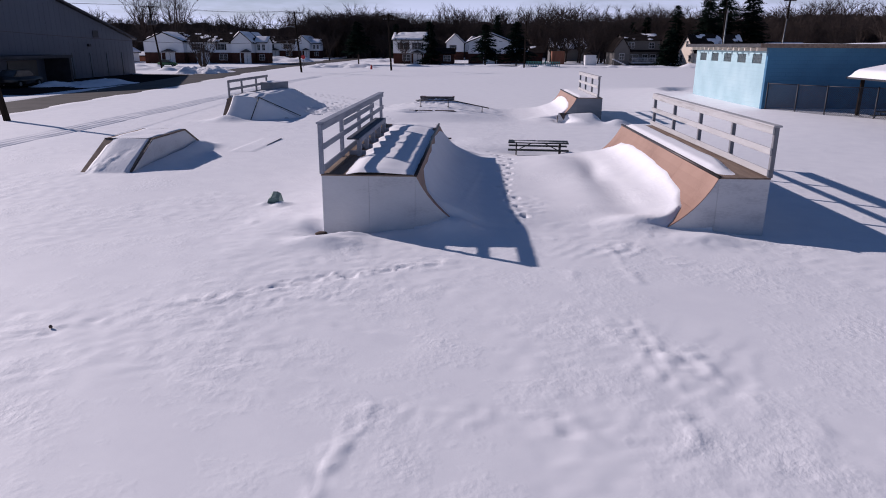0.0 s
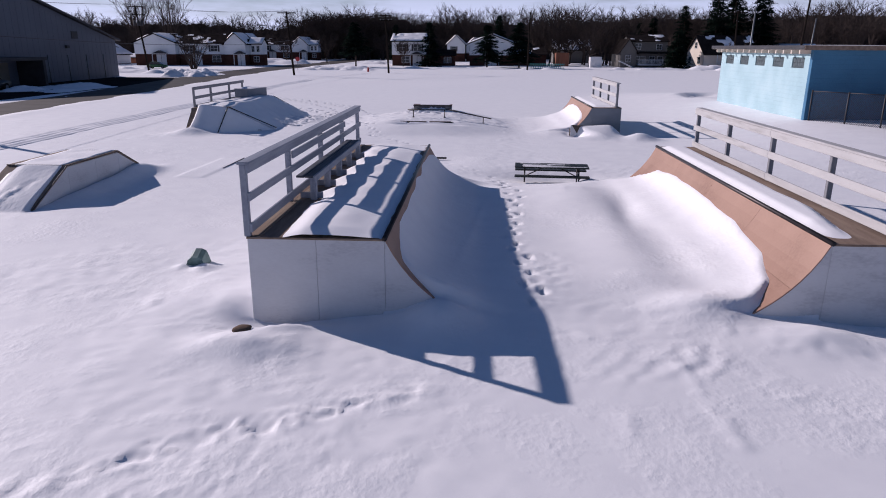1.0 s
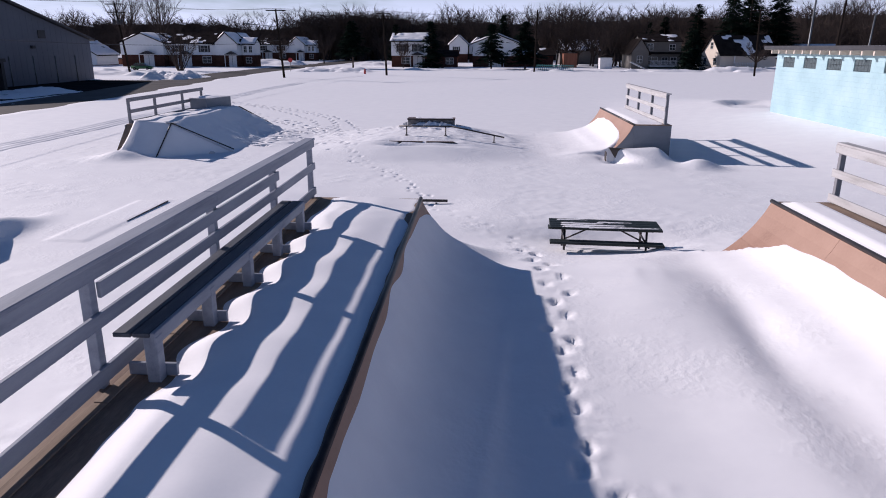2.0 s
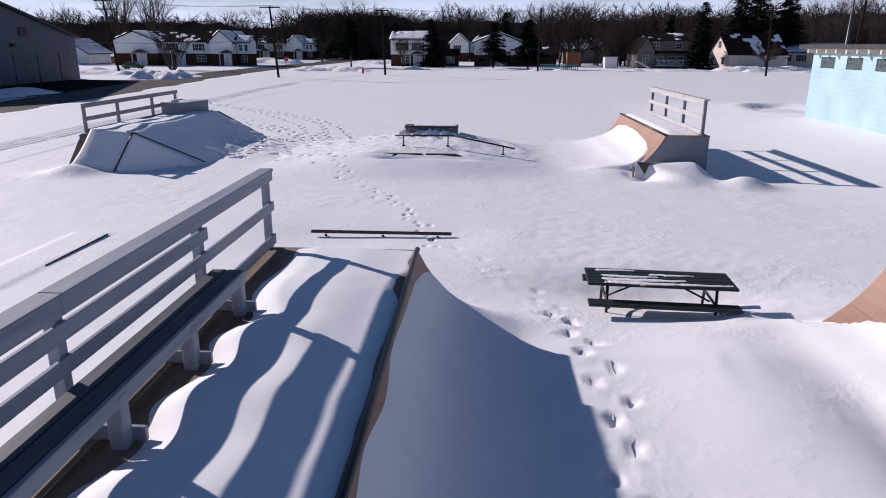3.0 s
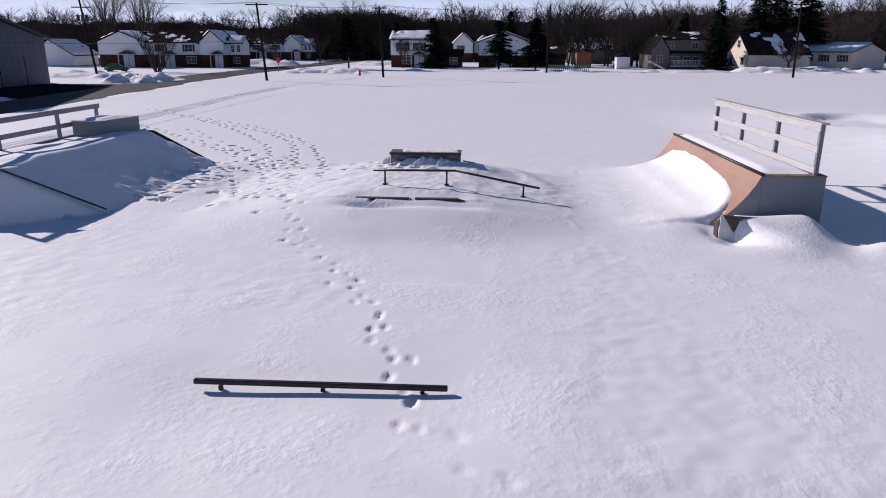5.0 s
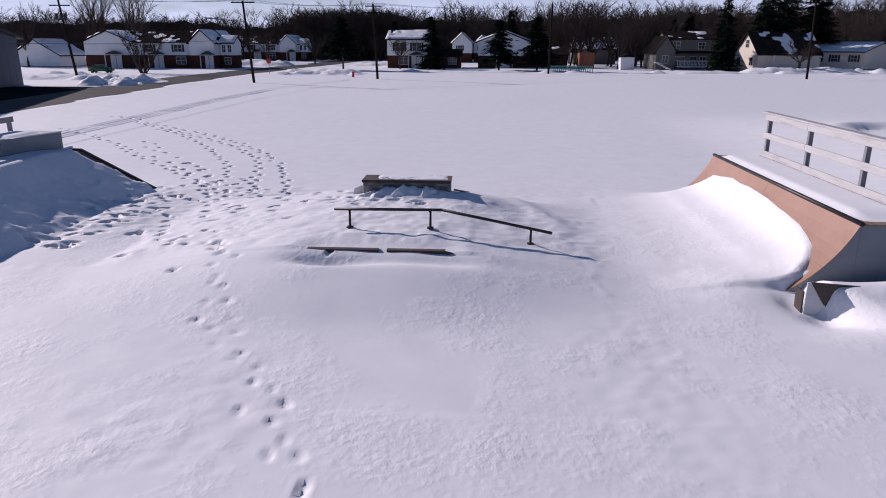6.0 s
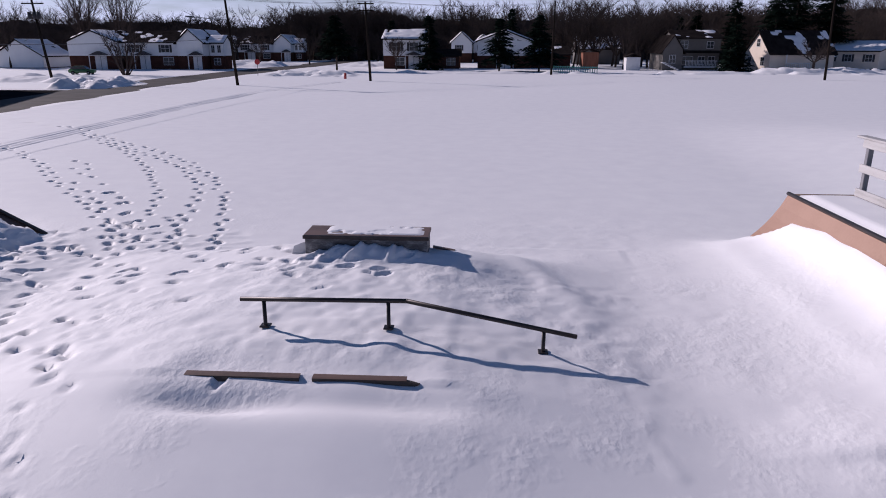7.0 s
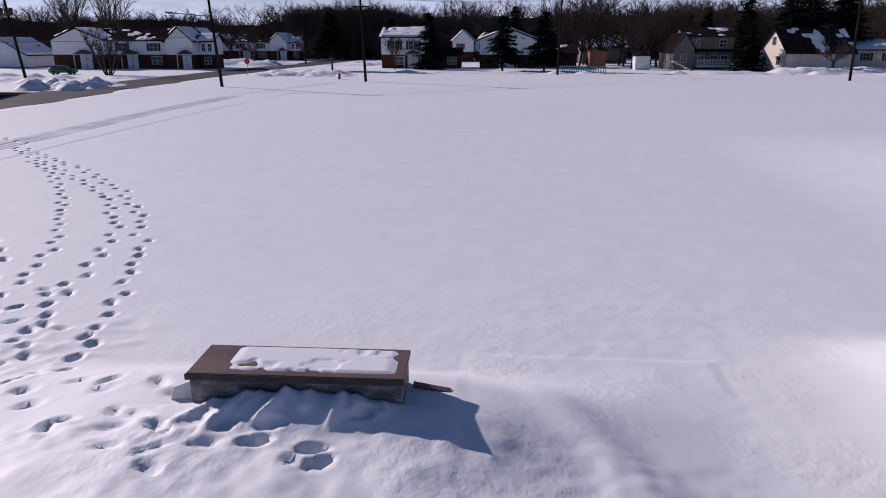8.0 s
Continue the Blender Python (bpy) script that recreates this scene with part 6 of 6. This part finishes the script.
def bare_tree(seed, height, spread=0.5, base=0.28, limbs=9, boughs=9, twigs=7, trunk=0.02, stems=1):
    """A leafless tree as tapered segments: stem or stems, rising limbs, boughs along them and straight fine twigs."""
    rng = random.Random(seed)
    segs = []

    def run(p, d, length, r0, r1, n, bend):
        line, d = [(p, d)], d.normalized()
        for k in range(n):
            d = (d + Vector((rng.gauss(0, 0.07), rng.gauss(0, 0.07), bend))).normalized()
            q = p + d * (length / n)
            segs.append((tuple(p), tuple(q), r0 + (r1 - r0) * k / n, r0 + (r1 - r0) * (k + 1) / n))
            p = q
            line.append((p, d))
        return line

    def off(d, amount, up):
        side = Vector((rng.gauss(0, 1), rng.gauss(0, 1), rng.gauss(0, 0.5)))
        side = (side - d * side.dot(d)).normalized()
        return (d * (1 - 0.4 * amount) + side * amount + Vector((0, 0, up))).normalized()

    def point(line, f):
        k = min(int(f * (len(line) - 1)), len(line) - 2)
        u = f * (len(line) - 1) - k
        return line[k][0].lerp(line[k + 1][0], u), line[k + 1][1]

    r = height * trunk
    feet = [(Vector((0, 0, base * height)), r)]
    if stems == 1:
        lean = Vector((rng.gauss(0, 0.05), rng.gauss(0, 0.05), 1))
        line = run(Vector((0, 0, -0.3)), lean, base * height + 0.3, r * 1.25, r, 2, 0)
        feet = [(line[-1][0], r)]
    for k in range(limbs):
        a = k * 2.399 + rng.uniform(-0.4, 0.4)
        tilt = spread * (0.25 + 0.85 * math.sqrt((k + 0.5) / limbs)) * rng.uniform(0.8, 1.15)
        d = Vector((math.cos(a) * math.sin(tilt), math.sin(a) * math.sin(tilt), math.cos(tilt)))
        foot = feet[0][0] if stems == 1 else Vector((math.cos(a) * 0.12, math.sin(a) * 0.12, -0.3))
        length = (height - foot.z) * rng.uniform(0.78, 1.0) * (1.06 if k == 0 else 1.0)
        rl = r * (0.55 if stems == 1 else 0.8) * rng.uniform(0.7, 1.0)
        limb = run(foot, d, length, rl, 0.018, 4, 0.05)
        for c in range(boughs):
            f = rng.uniform(0.18 if stems == 1 else 0.3, 0.98)
            p, d1 = point(limb, f)
            bough = run(p, off(d1, rng.uniform(0.4, 0.85), 0.12), height * rng.uniform(0.14, 0.26) * (1.15 - 0.6 * f), rl * 0.35 * (1.1 - 0.7 * f) + 0.012, 0.010, 2, 0.06)
            for t in range(twigs):
                p, d2 = point(bough, rng.uniform(0.1, 1.0))
                q = p + off(d2, rng.uniform(0.25, 0.7), 0.2) * height * rng.uniform(0.05, 0.11)
                segs.append((tuple(p), tuple(q), 0.011, 0.004))
    return segs


def wood_tree(seed):
    """Trunk and limbs as three-sided tubes, twigs as thin tapered blades."""
    segs = bare_tree(seed, 10.0, 0.50 + 0.09 * (seed % 3), 0.22 + 0.05 * (seed % 4), limbs=10, boughs=9, twigs=10)
    v, f = tubes([g for g in segs if g[2] > 0.03])
    f = np.concatenate([f[:, [0, 1, 2]], f[:, [0, 2, 3]]])
    thin = [g for g in segs if g[2] <= 0.03]
    p, q = np.array([g[0] for g in thin]), np.array([g[1] for g in thin])
    r = np.array([g[2] for g in thin])[:, None]
    turn = np.random.RandomState(seed).uniform(0, 6.283, len(thin))
    side = np.cross(q - p, np.stack([np.cos(turn), np.sin(turn), 0.2 + 0 * turn], 1))
    side /= np.linalg.norm(side, axis=1, keepdims=True)
    w = side * np.maximum(r * 1.5, 0.02)
    tv = np.stack([p - w, p + w, q + (q - p) * 0.25], 1).reshape(-1, 3)
    tf = np.arange(len(tv)).reshape(-1, 3) + len(v)
    return np.concatenate([v, tv]), np.concatenate([f, tf])


kinds = [wood_tree(100 + k) for k in range(8)]


def wood(name, spots, label, girth=1.0):
    vs, fs, n = [], [], 0
    for k, (x, y, h) in enumerate(spots):
        v, f = kinds[k % len(kinds)]
        a = (k * 2.399) % 6.283
        rot = np.array([[math.cos(a), -math.sin(a), 0], [math.sin(a), math.cos(a), 0], [0, 0, 1]])
        vs.append((v * h / 10.0 * np.array([girth, girth, 1.0])) @ rot.T + np.array([x, y, -0.3]))
        fs.append(f + n)
        n += len(v)
    ob = mesh_arrays(name, np.concatenate(vs), np.concatenate(fs), BARK, False)
    return tagged(ob, label, "woods", kind="stuff")


# dark mound added as a backdrop to fill gaps behind the belt of trees
RX, RY = np.meshgrid(np.arange(-300, 320, 1.5), np.arange(226, 290, 1.5))
rise = 6.9 + 3.0 * vnoise(RX, RY, 14, 401) + 2.2 * vnoise(RX, RY, 4, 402) + 1.4 * vnoise(RX, RY, 1.7, 403) + 1.0 * smooth(15, 45, RX) + 1.8 * smooth(85, 110, RX) + 1.2 * inside(RX, -50, -24, 8) - 0.5 * smooth(-55, -70, RX)
rise = rise * smooth(226, 236, RY) * (1 - smooth(275, 289, RY)) - 0.6
backdrop_ob = mesh_arrays("woods_backdrop", np.stack([RX, RY, rise], -1).reshape(-1, 3), grid_faces(RX.shape[1], RX.shape[0]), BARK, False)
tagged(backdrop_ob, "dark brown backdrop mound added to fill gaps behind the bare trees", "woods", kind="structure")

tree_rng = random.Random(11)


def tall(x):
    """How much taller the woods stand in places."""
    return 2.5 if x > 95 else 1.0 if x > 15 else -1.5 if x < -62 else 0.5


spots = []
for k in range(190):
    x = -170 + 350 * (k + tree_rng.random()) / 190
    spots.append((x, tree_rng.uniform(205, 222), tree_rng.choice((8.5, 9.5, 10.5, 11.5, 13.0)) + tall(x)))
wood("far_woods", spots, "dense belt of bare grey-brown woods behind the houses", 1.3)
spots = []
for k in range(130):
    x = -190 + 390 * (k + tree_rng.random()) / 130
    spots.append((x, tree_rng.uniform(224, 240), tree_rng.choice((12, 13, 14.5, 16)) + tall(x)))
wood("far_woods", spots, "taller bare woods on the backdrop mound", 1.3)
spots = [(tree_rng.uniform(-52, -20), tree_rng.uniform(206, 218), tree_rng.uniform(11.0, 13.5)) for k in range(60)]
spots += [(tree_rng.uniform(-98, -72), tree_rng.uniform(206, 218), tree_rng.uniform(8.5, 11)) for k in range(40)]
spots += [(tree_rng.uniform(-150, -55), tree_rng.uniform(186, 204), tree_rng.uniform(6.5, 9.5)) for k in range(70)]
wood("far_woods", spots, "darker thick clumps of bare woods", 1.4)
spots = [(14 + 20 * tree_rng.random(), tree_rng.uniform(152, 172), tree_rng.uniform(8, 13)) for k in range(22)]
spots += [(48 + 40 * tree_rng.random(), tree_rng.uniform(162, 184), tree_rng.uniform(8, 12)) for k in range(24)]
spots += [(90 + 40 * tree_rng.random(), tree_rng.uniform(160, 184), tree_rng.uniform(11, 15.5)) for k in range(26)]
wood("near_woods", spots, "tall bare trees behind the back gardens", 1.1)
spots = [(-160 + 330 * tree_rng.random(), tree_rng.uniform(198, 206), tree_rng.uniform(4, 7.5)) for k in range(70)]
wood("underbrush", spots, "tangled bare brush at the foot of the woods", 1.9)


def lone_tree(x, y, h, seed, label, spread=0.55, base=0.25, limbs=9, boughs=10, twigs=8, trunk=0.02, stems=1):
    t = thing("bare_tree", (x, y, -0.2), label, "tree", "bare garden trees")
    segs = bare_tree(seed, h, spread, base, limbs, boughs, twigs, trunk, stems)
    for nm, group, sides in (("trunk", [s for s in segs if s[2] > 0.05], 6), ("crown", [s for s in segs if s[2] <= 0.05], 3)):
        if group:
            v, f = tubes([(a, b, max(r0, 0.014), max(r1, 0.007)) for a, b, r0, r1 in group], sides)
            ob = mesh_arrays(nm, v, f, BARK, False)
            ob.parent = t


lone_tree(-45.4, 115.0, 6.8, 1, "small many-stemmed bare tree before the town houses", 0.6, limbs=10, boughs=12, trunk=0.022, stems=5)
lone_tree(-68.5, 158.0, 15.5, 2, "tall bare tree behind the town houses", 0.5, limbs=12, boughs=14, twigs=9)
lone_tree(-74.0, 156.0, 16.0, 3, "tall bare tree behind the town houses", 0.45, limbs=12, boughs=14, twigs=9)
lone_tree(-78.0, 140.0, 10.0, 4, "bare tree beyond the metal hall", 0.6)
lone_tree(-42.0, 160.0, 6.5, 5, "small bare street tree in the snow", 0.7)
lone_tree(-34.5, 168.0, 7.0, 6, "small bare street tree in the snow", 0.7)
lone_tree(-13.2, 139.0, 5.6, 7, "small bare tree before a brick house", 0.85, 0.3, boughs=12)
lone_tree(24.0, 146.0, 8.5, 8, "bare garden tree beside the sheds", 0.6)
lone_tree(27.0, 150.0, 10.0, 9, "bare garden tree beside the sheds", 0.6)
lone_tree(48.6, 132.0, 5.2, 10, "low spreading bare tree before the cream house", 1.05, 0.3, boughs=14, trunk=0.035)
lone_tree(0.5, 200.0, 13.0, 12, "tall bare tree rising behind the houses", 0.45)
lone_tree(-9.0, 210.0, 15.0, 13, "tall bare tree rising behind the houses", 0.45)


def conifer(x, y, h, r, seed, label, clear=0.12):
    """A spruce: trunk, and drooping boughs of many small needle tufts."""
    rng = random.Random(seed)
    t = thing("spruce", (x, y, -0.2), label, "tree", "spruces")
    part("trunk", rod((x, y, -0.3), (x, y, h * 0.97), h * 0.02, 0.02, seg=7), BARK, t, smooth=True)
    verts, faces = [], []
    levels = int(h * 2.6)
    for k in range(levels):
        f = k / levels
        z = h * (clear + (1 - clear) * f)
        reach = 1.2 * r * (1 - f) ** 0.8 * rng.uniform(0.75, 1.12) + 0.12
        for b in range(rng.randint(6, 8)):
            a = rng.uniform(0, 6.283)
            length = reach * rng.uniform(0.55, 1.1)
            for c in range(max(8, int(length * 14))):
                d = length * (0.12 + 0.88 * rng.random())
                px, py = math.cos(a) * d + rng.gauss(0, 0.1 + 0.1 * length), math.sin(a) * d + rng.gauss(0, 0.1 + 0.1 * length)
                pz = z - 0.28 * d + rng.gauss(0, 0.09) + 0.1 * d * d / max(length, 0.3)
                s, aa = rng.uniform(0.25, 0.6), a + rng.gauss(0, 0.8)
                n = len(verts)
                verts += [(px, py, pz), (px + math.cos(aa) * s * 1.5, py + math.sin(aa) * s * 1.5, pz - s * rng.uniform(0.1, 0.7)), (px + math.cos(aa + 1.7) * s * 0.7, py + math.sin(aa + 1.7) * s * 0.7, pz + s * rng.uniform(-0.3, 0.4))]
                faces.append((n, n + 1, n + 2))
    ob = mesh_arrays("crown", verts, faces, NEEDLES, False)
    ob.parent = t


conifer(-8.0, 139.0, 8.6, 2.1, 1, "dark narrow spruce before a brick house", 0.02)
conifer(3.1, 134.0, 7.9, 2.5, 2, "dark spruce with open boughs before a white house", 0.22)
conifer(9.1, 134.0, 8.4, 3.2, 3, "broad dark spruce at the field edge", 0.18)
conifer(-21.4, 132.0, 8.2, 2.6, 30, "dark pine on a clear trunk at the corner", 0.34)
conifer(7.0, 190.0, 12.0, 2.6, 4, "dark spruce rising behind the houses", 0.1)
conifer(39.2, 138.0, 7.2, 2.3, 5, "low dark spruce between two houses", 0.02)
conifer(38.0, 136.5, 3.6, 1.5, 15, "low dark spruce between two houses", 0.02)
for k, (x, y, h, r) in enumerate(((52.0, 156.0, 17.0, 4.2), (57.0, 160.0, 19.0, 4.6), (62.0, 158.0, 17.5, 4.4), (47.0, 162.0, 13.0, 3.0), (41.0, 165.0, 10.5, 2.0), (38.0, 166.0, 9.5, 1.8), (-20.5, 190.0, 9.5, 2.2))):
    conifer(x, y, h, r, 20 + k, "tall dark spruce behind the houses", 0.05)
